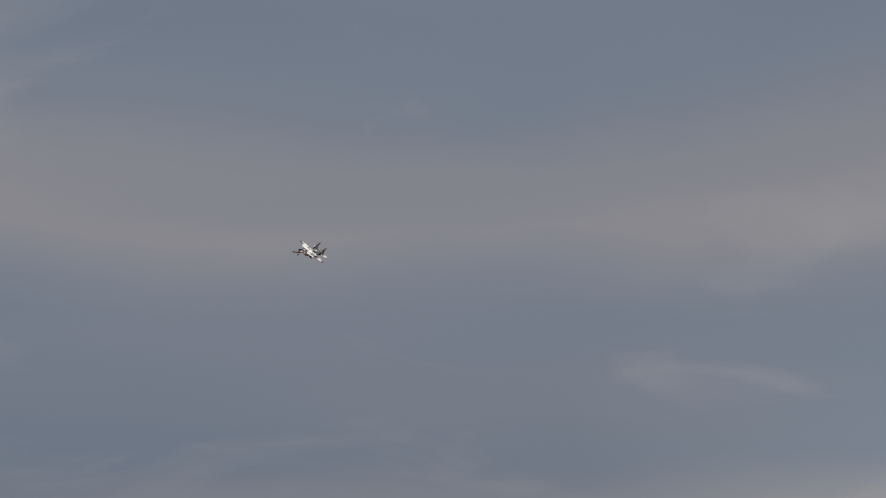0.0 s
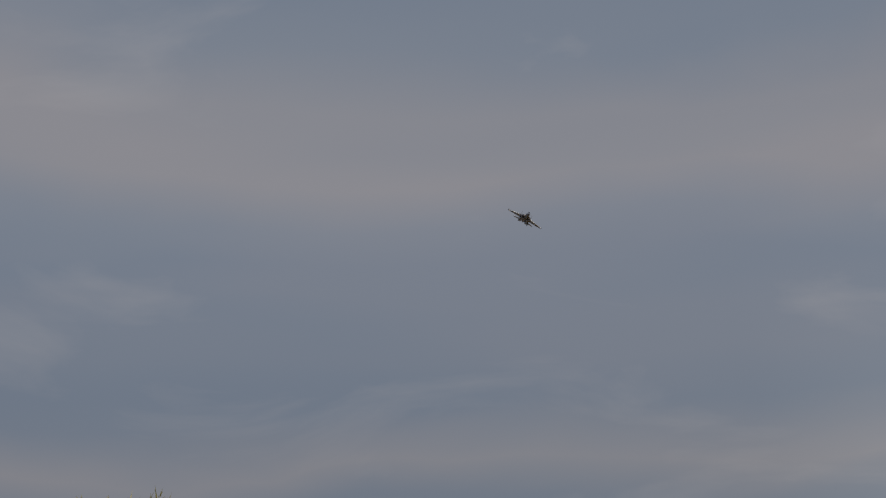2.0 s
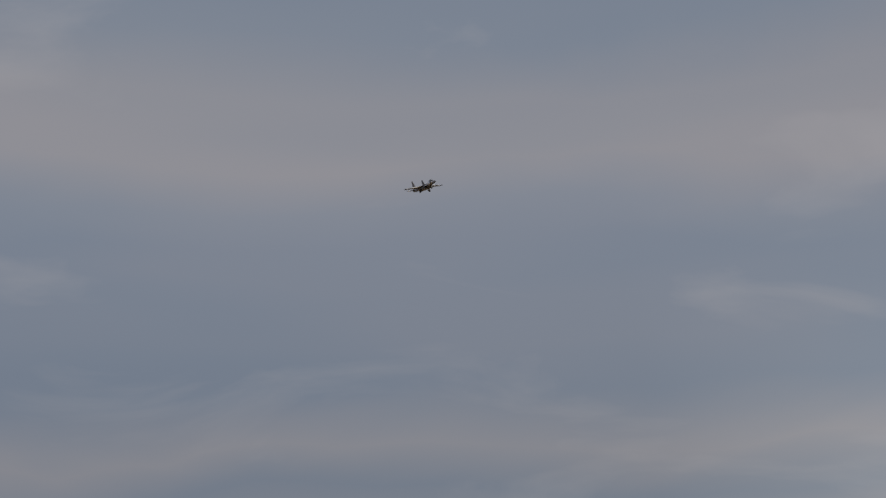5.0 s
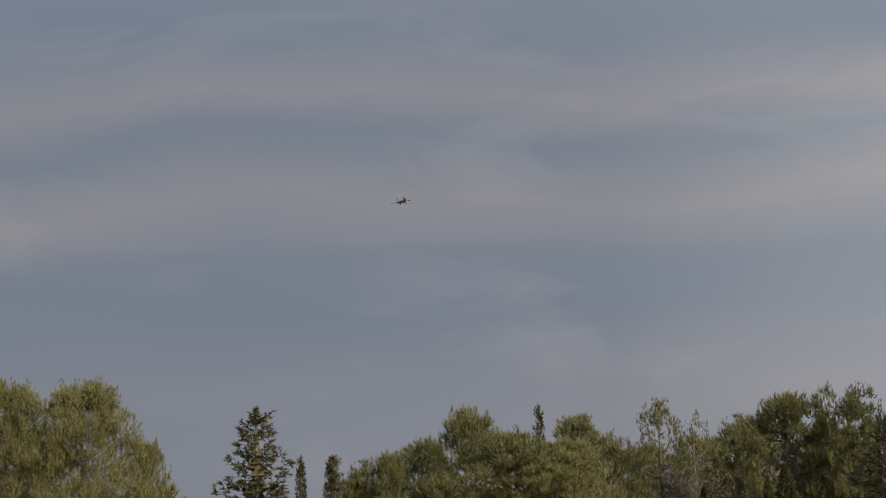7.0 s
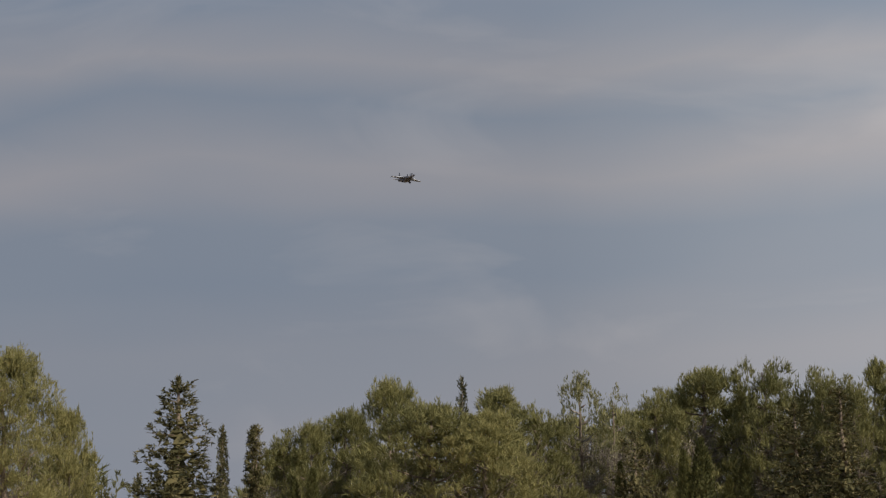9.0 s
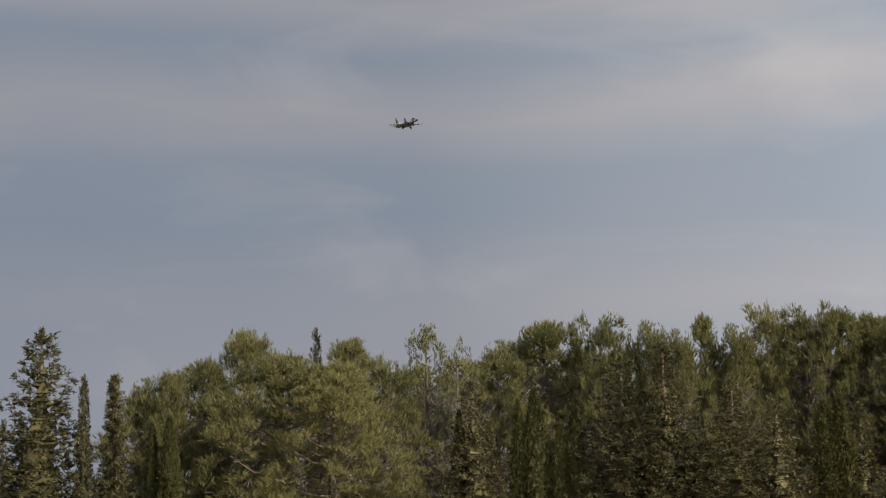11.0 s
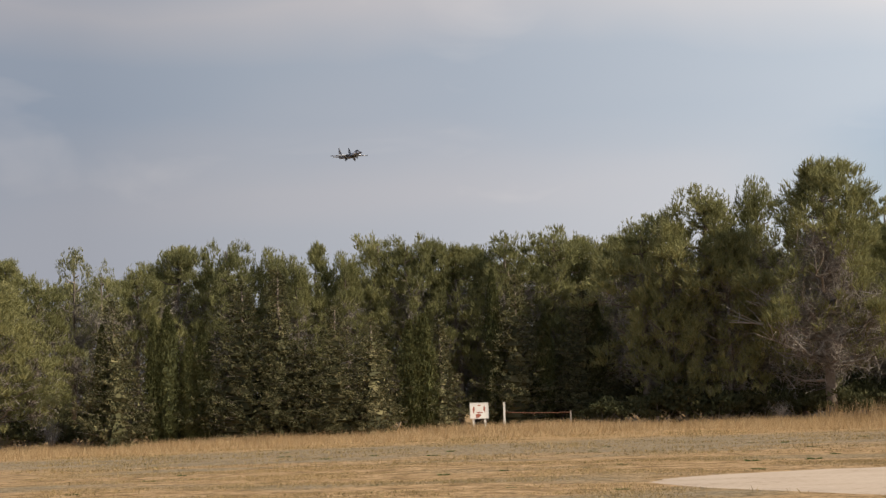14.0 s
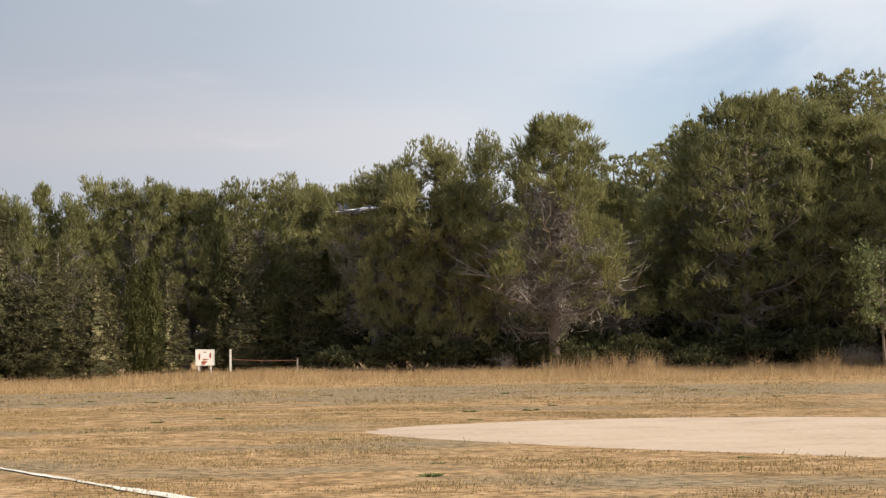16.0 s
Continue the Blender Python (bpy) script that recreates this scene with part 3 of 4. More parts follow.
def build_column(seed):
    """A slender columnar cypress ten metres tall."""
    rng = np.random.default_rng(seed)
    H, n = 10.0, 4200
    tree = new("column_cypress")
    bm = bmesh.new()
    tube(bm, [(0, 0, -0.25), (0.03, 0, 4.5), (0, 0.02, 9.6)], [0.14, 0.08, 0.02], 7)
    part("trunk", bm, BARK, tree)
    u = rng.uniform(0.02, 1.0, n)
    r = (0.62 * np.minimum(1, (1 - u) * 2.6) ** 0.8 * np.minimum(1, 0.5 + u * 3) + 0.05) * rng.uniform(0.6, 1.08, n)
    a = rng.uniform(0, 6.2832, n)
    r *= 1 + 0.14 * np.sin(a * 4 + u * 2.5) + 0.1 * np.sin(a * 9 - u * 17)
    p = np.stack([np.cos(a) * r, np.sin(a) * r, u * H * 0.98], 1)
    d = np.stack([np.cos(a) * 0.3, np.sin(a) * 0.3, np.ones(n)], 1)
    cu = rng.uniform(0.03, 0.97, 260)
    cr = 0.55 * np.minimum(1, (1 - cu) * 2.6) ** 0.8 * np.minimum(1, 0.5 + cu * 3)
    ca = rng.uniform(0, 6.2832, 260)
    cores = np.stack([np.cos(ca) * cr * 0.62, np.sin(ca) * cr * 0.62, cu * H * 0.97], 1)
    co = np.concatenate([leaf_masses(rng, cores, cr * 0.3 + 0.03, 3.0, 0.25), blades(p, d, 0.2, 0.028, 2, rng, 0.3)])
    mesh_part("crown", raw_mesh("crown", co, 3, COLUMN), tree)
    return tree


def build_shrub(seed, foliage=None):
    """A rounded shrub two metres tall."""
    rng = np.random.default_rng(seed)
    bush = new("shrub")
    bm = bmesh.new()
    cs, rs = [], []
    for i in range(24):
        a, q = rng.uniform(0, 6.283), math.sqrt(rng.uniform(0, 1))
        c = (math.cos(a) * q * 1.05, math.sin(a) * q * 1.05, 0.35 + rng.uniform(0.1, 1.35) * (1 - 0.55 * q))
        if i % 2 == 0:
            tube(bm, [(rng.normal(0, 0.08), rng.normal(0, 0.08), -0.15), c], [0.03, 0.008], 4)
        cs.append(c)
        rs.append(rng.uniform(0.25, 0.45))
    tagged(part("stem_tangle", bm, TWIG, bush, "thin grey stems"), kind="stuff")
    mesh_part("foliage", raw_mesh("foliage", clump_cloud(rng, cs, rs, 36, 0.16, 0.05, 2), 3, foliage or BUSH), bush)
    return bush


def build_bare(seed):
    """A leafless pale shrub of upright twigs, two metres tall."""
    rng = np.random.default_rng(seed)
    bush = new("bare_shrub")
    bm = bmesh.new()
    tips = []
    for i in range(22):
        a = rng.uniform(0, 6.283)
        e = (math.cos(a) * rng.uniform(0.2, 1.0), math.sin(a) * rng.uniform(0.2, 1.0), rng.uniform(1.1, 2.0))
        tube(bm, [(0.1 * math.cos(a), 0.1 * math.sin(a), -0.1), (e[0] * 0.4, e[1] * 0.4, e[2] * 0.55), e], [0.02, 0.013, 0.004], 4)
        tips += [e, (e[0] * 0.7, e[1] * 0.7, e[2] * 0.75)]
    tagged(part("stem_tangle", bm, TWIG, bush), kind="stuff")
    tagged(mesh_part("twig_tangle", raw_mesh("twig_tangle", twig_web(rng, tips, 500, 0.5, 0.008), 3, TWIG), bush), kind="stuff")
    return bush


MAKERS = {
    "round": (lambda s: build_pine(s, 3.6, 0.06, 48, 9, 13, width=0.02, tip=0.15, twigs=1500, gaps=-0.5), 4, 10.0, "pine", "broad Aleppo pine with olive-green needles at the field edge"),
    "tall": (lambda s: build_pine(s, 2.6, 0.2, 36, 9, 13, width=0.019, tip=0.25, twigs=3000, gaps=-0.42), 5, 10.0, "pine", "tall Aleppo pine with yellow-green crown and bare lower twigs"),
    "point": (lambda s: build_pine(s, 2.0, 0.2, 28, 7, 9, tip=0.8, twigs=600), 2, 10.0, "pine", "pointed young pine with olive-green needles"),
    "pale": (lambda s: build_pine(s, 2.0, 0.25, 26, 6, 6, needle=0.2, foliage=PALE, twigs=3000, bare=5), 2, 10.0, "tree", "thin pale grey-green tree with bare branches showing"),
    "left": (lambda s: build_pine(s, 3.7, 0.08, 54, 13, 22, needle=0.17, width=0.015, tip=0.1, twigs=1200, leaders=6, gaps=-0.8, lump=1.3), 2, 10.0, "pine", "broad pine with rounded olive-green crown beside a gap"),
    "big": (lambda s: build_pine(s, 3.5, 0.22, 50, 9, 13, width=0.02, tip=0.45, twigs=8000, droop=0.10, gaps=-0.34, bare=12), 2, 10.0, "pine", "large old pine with grey dead lower branches"),
    "fir": (lambda s: build_fir(s, 2.8, 11, 36, 1.0), 3, 10.0, "cypress", "dark brownish-green conical cypress with brushy sprays"),
    "spike": (lambda s: build_fir(s, 1.8, 9, 32, 1.08), 2, 10.0, "cypress", "dark narrow conical cypress with ragged outline"),
    "column": (build_column, 3, 10.0, "cypress", "slender columnar dark-green cypress"),
    "shrub": (build_shrub, 3, 2.0, "shrub", "rounded dark-green shrub under the trees"),
    "bare": (build_bare, 2, 2.0, "shrub", "leafless pale grey shrub at the wood's edge"),
    "young": (build_sapling, 1, 6.0, "tree", "young broad-leaved tree with sparse pale green leaves"),
    "back": (lambda s: build_pine(s, 3.2, 0.06, 30, 6, 5, per=4, needle=0.44, width=0.042, tip=0.15, twigs=200, limbs=9, leaders=2), 4, 10.0, "pine", "pine deeper in the wood with olive-green crown"),
    "hill": (lambda s: build_pine(s, 3.4, 0.06, 14, 5, 5, per=3, needle=0.6, width=0.085, twigs=0, limbs=5, leaders=1, gaps=-1.0), 3, 10.0, "pine", "distant green pine on the wooded hill"),
}
GROUPS = {"shrub": "shrubs at the edge", "bare": "shrubs at the edge", "hill": "pines on the hill", "fir": "cypresses at the edge", "spike": "cypresses at the edge", "column": "cypresses at the edge"}
_made, _rng = {}, random.Random(3)


def plant(kind, x, y, height, width=0.0):
    """Plants one tree at (x, y); width scales its natural breadth."""
    maker, variants, native, category, label = MAKERS[kind]
    v = _rng.randrange(variants)
    k = height / native
    w = k * (width or 1.0)
    m = Matrix.LocRotScale((x, y, ground_z(x, y)), Euler((0, 0, _rng.uniform(0, 6.283))), (w, w, k))
    if (kind, v) in _made:
        first = _made[kind, v]
        return copy_thing(first, m @ Matrix.Diagonal((1 / first.scale[0], 1 / first.scale[1], 1 / first.scale[2], 1)))
    ob = maker(v * 17 + len(kind) * 101 + 5)
    ob.matrix_basis = m
    _made[kind, v] = ob
    tagged(ob, label, category, GROUPS.get(kind, "pines of the wood"))
    return ob


# the wood, west to east
plant("back", -58.77, 97.56, 10.27, 1.12)
plant("back", -55.52, 91.67, 11.01, 1.02)
plant("back", -54.37, 97.86, 8.55, 0.98)
plant("back", -51.72, 85.36, 10.53, 0.94)
plant("back", -51.63, 91.73, 8.32, 0.95)
plant("back", -51.08, 102.15, 8.74, 0.90)
plant("back", -49.81, 87.52, 11.11, 1.10)
plant("back", -48.98, 95.25, 8.23, 0.91)
plant("shrub", -48.93, 84.74, 3.14, 1.38)
plant("round", -48.31, 75.93, 11.66, 0.95)
plant("shrub", -46.50, 85.54, 2.59, 1.23)
plant("back", -46.08, 88.94, 8.58, 0.97)
plant("shrub", -45.43, 88.99, 3.50, 1.50)
plant("back", -44.01, 89.59, 8.29, 1.13)
plant("shrub", -43.62, 78.68, 1.24, 1.47)
plant("left", -43.57, 77.03, 11.40, 0.74)
plant("bare", -41.61, 78.48, 1.35, 1.32)
plant("shrub", -40.99, 84.19, 2.71, 1.31)
plant("left", -40.75, 78.00, 11.20, 0.75)
plant("shrub", -40.63, 79.65, 1.22, 0.98)
plant("round", -39.11, 79.94, 9.00, 0.40)
plant("shrub", -39.05, 79.22, 1.40, 1.35)
plant("back", -38.24, 104.98, 7.64, 1.11)
plant("spike", -38.11, 83.74, 6.63, 0.69)
plant("shrub", -37.99, 80.60, 1.17, 1.03)
plant("bare", -37.75, 83.90, 3.00, 0.55)
plant("back", -37.60, 99.60, 8.09, 1.09)
plant("shrub", -36.80, 80.40, 1.69, 1.11)
plant("fir", -36.50, 82.27, 6.34, 0.84)
plant("back", -36.25, 94.68, 8.04, 1.11)
plant("bare", -35.99, 81.31, 1.07, 1.49)
plant("back", -35.00, 108.28, 8.71, 1.06)
plant("fir", -34.96, 80.76, 9.85, 1.3)
plant("back", -34.12, 99.07, 7.83, 1.12)
plant("shrub", -34.10, 79.38, 1.91, 1.34)
plant("spike", -33.81, 82.33, 8.13, 0.50)
plant("shrub", -33.48, 88.55, 2.76, 1.67)
plant("shrub", -33.28, 81.61, 1.34, 1.33)
plant("shrub", -33.23, 92.76, 3.22, 1.47)
plant("tall", -33.11, 86.91, 8.26, 0.79)
plant("spike", -33.03, 80.48, 7.76, 0.51)
plant("spike", -32.38, 81.83, 7.95, 0.76)
plant("spike", -32.26, 81.87, 7.99, 0.81)
plant("back", -32.14, 94.44, 8.17, 1.07)
plant("round", -32.09, 87.29, 8.50, 0.53)
plant("shrub", -31.75, 80.80, 1.51, 1.11)
plant("tall", -31.05, 88.72, 9.03, 0.80)
plant("spike", -30.90, 82.40, 6.01, 0.78)
plant("back", -30.79, 102.76, 7.64, 1.06)
plant("column", -30.72, 81.93, 5.97, 0.92)
plant("shrub", -30.66, 81.21, 1.86, 1.34)
plant("back", -30.21, 109.23, 7.62, 1.13)
plant("column", -29.91, 81.70, 6.20, 1.00)
plant("back", -29.91, 95.46, 7.75, 0.92)
plant("column", -29.87, 81.71, 6.16, 0.96)
plant("shrub", -29.68, 90.07, 3.03, 1.28)
plant("round", -29.64, 90.26, 10.31, 0.66)
plant("shrub", -29.56, 81.53, 1.61, 1.44)
plant("shrub", -29.48, 84.93, 1.20, 1.27)
plant("spike", -28.12, 95.96, 10.82, 0.5)
plant("shrub", -28.12, 95.91, 2.75, 1.65)
plant("shrub", -27.77, 84.05, 1.03, 1.16)
plant("shrub", -27.69, 89.02, 2.78, 1.26)
plant("back", -27.12, 102.92, 8.03, 1.03)
plant("back", -27.03, 98.45, 7.81, 0.98)
plant("round", -26.58, 85.99, 8.72, 1.34)
plant("back", -26.52, 111.11, 8.36, 1.12)
plant("shrub", -25.82, 82.88, 1.20, 1.07)
plant("shrub", -25.43, 94.77, 3.19, 1.68)
plant("tall", -25.22, 91.59, 9.75, 0.86)
plant("shrub", -24.90, 83.84, 1.19, 1.11)
plant("round", -24.27, 85.63, 8.18, 1.19)
plant("back", -23.93, 98.35, 8.88, 1.11)
plant("bare", -23.80, 85.05, 1.03, 1.10)
plant("back", -23.75, 103.88, 8.77, 1.13)
plant("tall", -23.64, 90.98, 8.98, 0.93)
plant("shrub", -23.04, 95.29, 3.07, 1.55)
plant("shrub", -22.58, 85.38, 1.95, 1.02)
plant("pale", -21.98, 92.42, 10.25, 0.64)
plant("back", -21.57, 111.27, 8.94, 0.94)
plant("back", -21.45, 98.43, 9.08, 1.01)
plant("bare", -21.03, 84.15, 1.39, 0.99)
plant("shrub", -20.57, 94.66, 3.00, 1.28)
plant("pale", -20.40, 91.76, 9.47, 0.57)
plant("shrub", -20.07, 86.20, 1.90, 1.42)
plant("shrub", -19.52, 87.64, 1.67, 1.23)
plant("back", -19.33, 102.92, 9.44, 1.14)
plant("tall", -19.04, 94.09, 9.46, 0.83)
plant("back", -18.94, 98.61, 9.29, 0.91)
plant("column", -18.55, 83.46, 5.78, 0.96)
plant("shrub", -18.15, 94.67, 2.48, 1.28)
plant("fir", -17.94, 83.08, 6.78, 1.18)
plant("shrub", -17.84, 84.65, 1.95, 1.03)
plant("back", -17.19, 111.27, 9.60, 0.93)
plant("tall", -17.17, 95.47, 10.35, 1.09)
plant("shrub", -16.84, 85.71, 2.06, 1.43)
plant("back", -16.32, 100.06, 9.22, 1.03)
plant("column", -16.29, 83.93, 6.09, 0.98)
plant("back", -16.13, 103.38, 9.84, 0.93)
plant("shrub", -15.92, 86.39, 1.58, 1.41)
plant("column", -15.65, 84.05, 6.51, 1.31)
plant("shrub", -15.53, 93.51, 2.87, 1.54)
plant("column", -14.70, 84.23, 5.03, 1.45)
plant("tall", -14.52, 94.89, 10.59, 0.81)
plant("shrub", -14.19, 85.40, 1.09, 1.15)
plant("column", -14.13, 84.32, 5.74, 1.12)
plant("back", -13.90, 111.07, 9.13, 0.94)
plant("shrub", -13.28, 94.37, 2.86, 1.41)
plant("bare", -12.74, 86.41, 1.31, 1.02)
plant("back", -12.64, 99.73, 9.30, 0.95)
plant("back", -12.29, 105.79, 8.43, 0.94)
plant("shrub", -12.24, 98.38, 2.42, 1.68)
plant("tall", -12.23, 95.22, 9.94, 0.86)
plant("fir", -12.23, 84.12, 7.44, 1.34)
plant("bare", -11.46, 88.98, 0.90, 1.07)
plant("tall", -10.81, 93.38, 9.30, 0.76)
plant("spike", -10.59, 84.34, 7.96, 1.26)
plant("shrub", -10.00, 93.56, 3.42, 1.61)
plant("shrub", -9.99, 87.30, 1.70, 1.30)
plant("point", -9.89, 95.49, 10.22, 0.66)
plant("back", -9.72, 99.64, 8.96, 0.97)
plant("fir", -9.41, 84.48, 4.73, 1.54)
plant("back", -9.06, 105.82, 9.07, 1.13)
plant("shrub", -8.68, 87.76, 1.76, 0.94)
plant("shrub", -8.55, 96.50, 2.97, 1.56)
plant("tall", -8.43, 94.63, 9.49, 0.82)
plant("back", -8.40, 112.30, 9.09, 0.99)
plant("fir", -8.08, 84.61, 6.05, 1.43)
plant("shrub", -7.39, 86.49, 1.84, 1.09)
plant("tall", -7.07, 96.74, 10.62, 0.88)
plant("shrub", -6.98, 98.53, 3.60, 1.55)
plant("back", -6.95, 101.50, 8.85, 1.04)
plant("fir", -6.38, 84.76, 5.40, 1.36)
plant("shrub", -6.37, 87.09, 1.13, 1.28)
plant("back", -5.88, 104.34, 9.94, 0.90)
plant("shrub", -5.70, 89.65, 1.84, 1.23)
plant("tall", -5.34, 95.85, 10.44, 0.82)
plant("column", -4.64, 85.37, 5.34, 1.60)
plant("shrub", -4.51, 99.46, 2.86, 1.62)
plant("back", -4.49, 111.69, 9.11, 1.13)
plant("tall", -4.02, 96.92, 10.02, 0.80)
plant("column", -4.02, 85.41, 5.58, 1.69)
plant("spike", -3.25, 85.94, 5.16, 1.47)
plant("back", -3.09, 99.75, 8.75, 0.96)
plant("tall", -2.68, 95.96, 9.69, 0.82)
plant("shrub", -2.03, 97.09, 2.53, 1.51)
plant("tall", -1.82, 96.98, 9.66, 0.89)
plant("back", -1.28, 104.84, 9.47, 1.10)
plant("back", -0.90, 113.46, 9.01, 0.98)
plant("column", -0.83, 91.50, 7.98, 0.86)
plant("back", -0.33, 101.35, 8.92, 0.98)
plant("tall", 0.08, 95.00, 10.26, 0.96)
plant("fir", 0.31, 91.50, 7.55, 1.23)
plant("shrub", 0.41, 95.14, 3.18, 1.65)
plant("column", 1.70, 91.48, 5.69, 1.37)
plant("back", 1.83, 100.86, 8.76, 1.07)
plant("tall", 2.41, 95.97, 10.48, 1.02)
plant("back", 2.41, 106.12, 9.90, 0.95)
plant("shrub", 2.46, 93.23, 3.16, 1.33)
plant("back", 3.15, 111.52, 9.64, 1.11)
plant("fir", 3.64, 91.43, 6.80, 1.26)
plant("tall", 3.77, 96.93, 10.02, 0.79)
plant("shrub", 4.27, 87.32, 1.83, 1.21)
plant("column", 4.28, 91.40, 6.21, 1.11)
plant("tall", 4.31, 96.90, 9.69, 0.89)
plant("spike", 4.83, 91.37, 5.05, 1.24)
plant("shrub", 4.98, 97.51, 2.77, 1.65)
plant("shrub", 5.51, 87.04, 1.84, 1.19)
plant("tall", 5.56, 94.84, 9.79, 0.86)
plant("back", 5.77, 105.33, 9.59, 1.09)
plant("back", 5.92, 102.19, 9.43, 1.14)
plant("tall", 6.69, 90.75, 10.43, 1.19)
plant("shrub", 6.95, 88.04, 2.40, 1.02)
plant("shrub", 6.98, 95.12, 3.40, 1.65)
plant("back", 7.55, 100.08, 9.86, 1.09)
plant("round", 7.86, 88.65, 9.89, 0.63)
plant("shrub", 8.65, 88.41, 2.94, 1.17)
plant("back", 8.82, 113.58, 9.74, 0.94)
plant("back", 9.20, 105.68, 8.93, 0.91)
plant("tall", 9.47, 89.50, 11.69, 1.18)
plant("shrub", 9.57, 86.90, 2.02, 1.09)
plant("shrub", 9.74, 98.70, 3.19, 1.55)
plant("round", 10.46, 88.38, 9.54, 0.74)
plant("shrub", 10.60, 87.45, 2.12, 1.30)
plant("back", 11.28, 101.71, 9.17, 1.10)
plant("shrub", 11.61, 95.99, 3.58, 1.38)
plant("shrub", 11.84, 88.71, 2.06, 1.40)
plant("tall", 12.22, 90.18, 12.12, 0.73)
plant("bare", 12.37, 85.77, 0.90, 1.42)
plant("back", 12.73, 112.27, 9.13, 1.13)
plant("back", 13.05, 105.16, 9.41, 1.05)
plant("shrub", 13.38, 97.08, 3.00, 1.47)
plant("shrub", 13.43, 87.70, 1.91, 1.05)
plant("shrub", 13.67, 97.25, 3.71, 1.50)
plant("back", 13.81, 99.12, 9.01, 0.93)
plant("big", 14.76, 85.74, 12.24, 0.97)
plant("shrub", 14.92, 86.48, 2.22, 1.34)
plant("shrub", 14.99, 93.56, 2.64, 1.24)
plant("shrub", 15.45, 99.83, 3.81, 1.46)
plant("shrub", 15.73, 85.19, 1.73, 0.93)
plant("back", 15.99, 104.37, 9.32, 1.03)
plant("shrub", 16.84, 99.55, 3.11, 1.56)
plant("shrub", 17.12, 88.33, 2.63, 1.23)
plant("back", 17.26, 100.92, 8.90, 0.90)
plant("shrub", 17.37, 94.66, 3.12, 1.44)
plant("back", 17.52, 113.06, 8.69, 1.06)
plant("shrub", 18.06, 97.70, 3.24, 1.26)
plant("shrub", 18.28, 85.64, 2.56, 0.90)
plant("tall", 18.58, 90.10, 9.54, 1.16)
plant("back", 19.32, 98.13, 9.20, 0.99)
plant("shrub", 19.70, 86.91, 2.29, 1.46)
plant("back", 19.70, 105.18, 9.25, 0.92)
plant("shrub", 20.07, 101.35, 2.96, 1.68)
plant("shrub", 20.10, 94.58, 3.98, 1.38)
plant("shrub", 20.47, 96.64, 3.01, 1.20)
plant("shrub", 20.82, 86.53, 1.72, 1.13)
plant("shrub", 21.13, 83.78, 1.78, 1.17)
plant("shrub", 21.43, 94.33, 3.05, 1.77)
plant("back", 21.59, 111.67, 9.05, 1.11)
plant("tall", 21.73, 94.53, 9.41, 0.88)
plant("back", 22.50, 97.22, 9.39, 1.01)
plant("shrub", 22.51, 94.73, 3.15, 1.21)
plant("tall", 23.07, 92.16, 10.90, 1.01)
plant("bare", 23.21, 86.03, 1.23, 1.43)
plant("shrub", 23.67, 90.19, 2.97, 1.27)
plant("back", 23.83, 102.92, 9.21, 0.98)
plant("shrub", 23.83, 98.51, 3.87, 1.55)
plant("shrub", 24.10, 93.87, 3.21, 1.53)
plant("shrub", 24.47, 86.28, 2.89, 1.43)
plant("round", 24.73, 88.61, 13.77, 1.02)
plant("back", 25.24, 96.43, 8.52, 0.94)
plant("back", 25.40, 111.42, 8.85, 1.05)
plant("shrub", 26.02, 85.50, 2.21, 1.33)
plant("back", 27.04, 102.45, 9.38, 0.92)
plant("shrub", 27.06, 95.47, 3.30, 1.61)
plant("shrub", 27.25, 100.29, 3.00, 1.42)
plant("shrub", 27.25, 84.13, 2.89, 1.07)
plant("bare", 27.64, 81.89, 1.24, 1.04)
plant("shrub", 27.83, 91.58, 3.13, 1.22)
plant("shrub", 28.32, 98.77, 2.94, 1.79)
plant("shrub", 28.43, 94.17, 3.48, 1.63)
plant("tall", 28.73, 90.55, 13.65, 1.40)
plant("back", 28.79, 95.71, 9.86, 1.02)
plant("bare", 29.05, 83.14, 1.11, 1.15)
plant("bare", 30.06, 81.39, 1.25, 1.36)
plant("back", 30.39, 109.47, 8.76, 0.96)
plant("back", 30.55, 101.88, 12.64, 1.03)
plant("shrub", 30.76, 92.45, 3.66, 1.31)
plant("tall", 30.84, 88.80, 12.78, 1.48)
plant("shrub", 30.93, 94.91, 3.30, 1.63)
plant("shrub", 31.22, 98.42, 2.89, 1.72)
plant("back", 31.84, 97.42, 11.09, 1.03)
plant("shrub", 32.06, 92.43, 3.35, 1.55)
plant("round", 32.61, 86.03, 12.16, 1.02)
plant("shrub", 32.68, 88.38, 2.42, 1.64)
plant("shrub", 32.93, 90.47, 3.19, 1.46)
# the five round pines from here on are unseen, added to shade the eastern edge
plant("round", 34.60, 81.20, 12.50, 0.90)
plant("shrub", 33.59, 96.45, 3.02, 1.40)
plant("back", 33.64, 108.27, 12.78, 1.12)
plant("back", 34.77, 101.27, 11.89, 0.92)
plant("back", 34.81, 94.52, 12.15, 1.02)
plant("round", 38.30, 79.40, 12.50, 0.90)
plant("round", 42.20, 78.20, 13.00, 0.90)
plant("shrub", 36.88, 97.09, 3.53, 1.48)
plant("back", 36.91, 93.73, 10.99, 1.01)
plant("back", 37.66, 106.22, 11.94, 0.97)
plant("round", 40.60, 84.80, 13.00, 0.90)
plant("back", 38.18, 97.91, 11.31, 1.11)
plant("round", 46.50, 76.50, 12.50, 0.90)
plant("back", 41.29, 103.61, 11.17, 1.04)

plant("young", 27.7, 77.6, 6.2, 1.0)

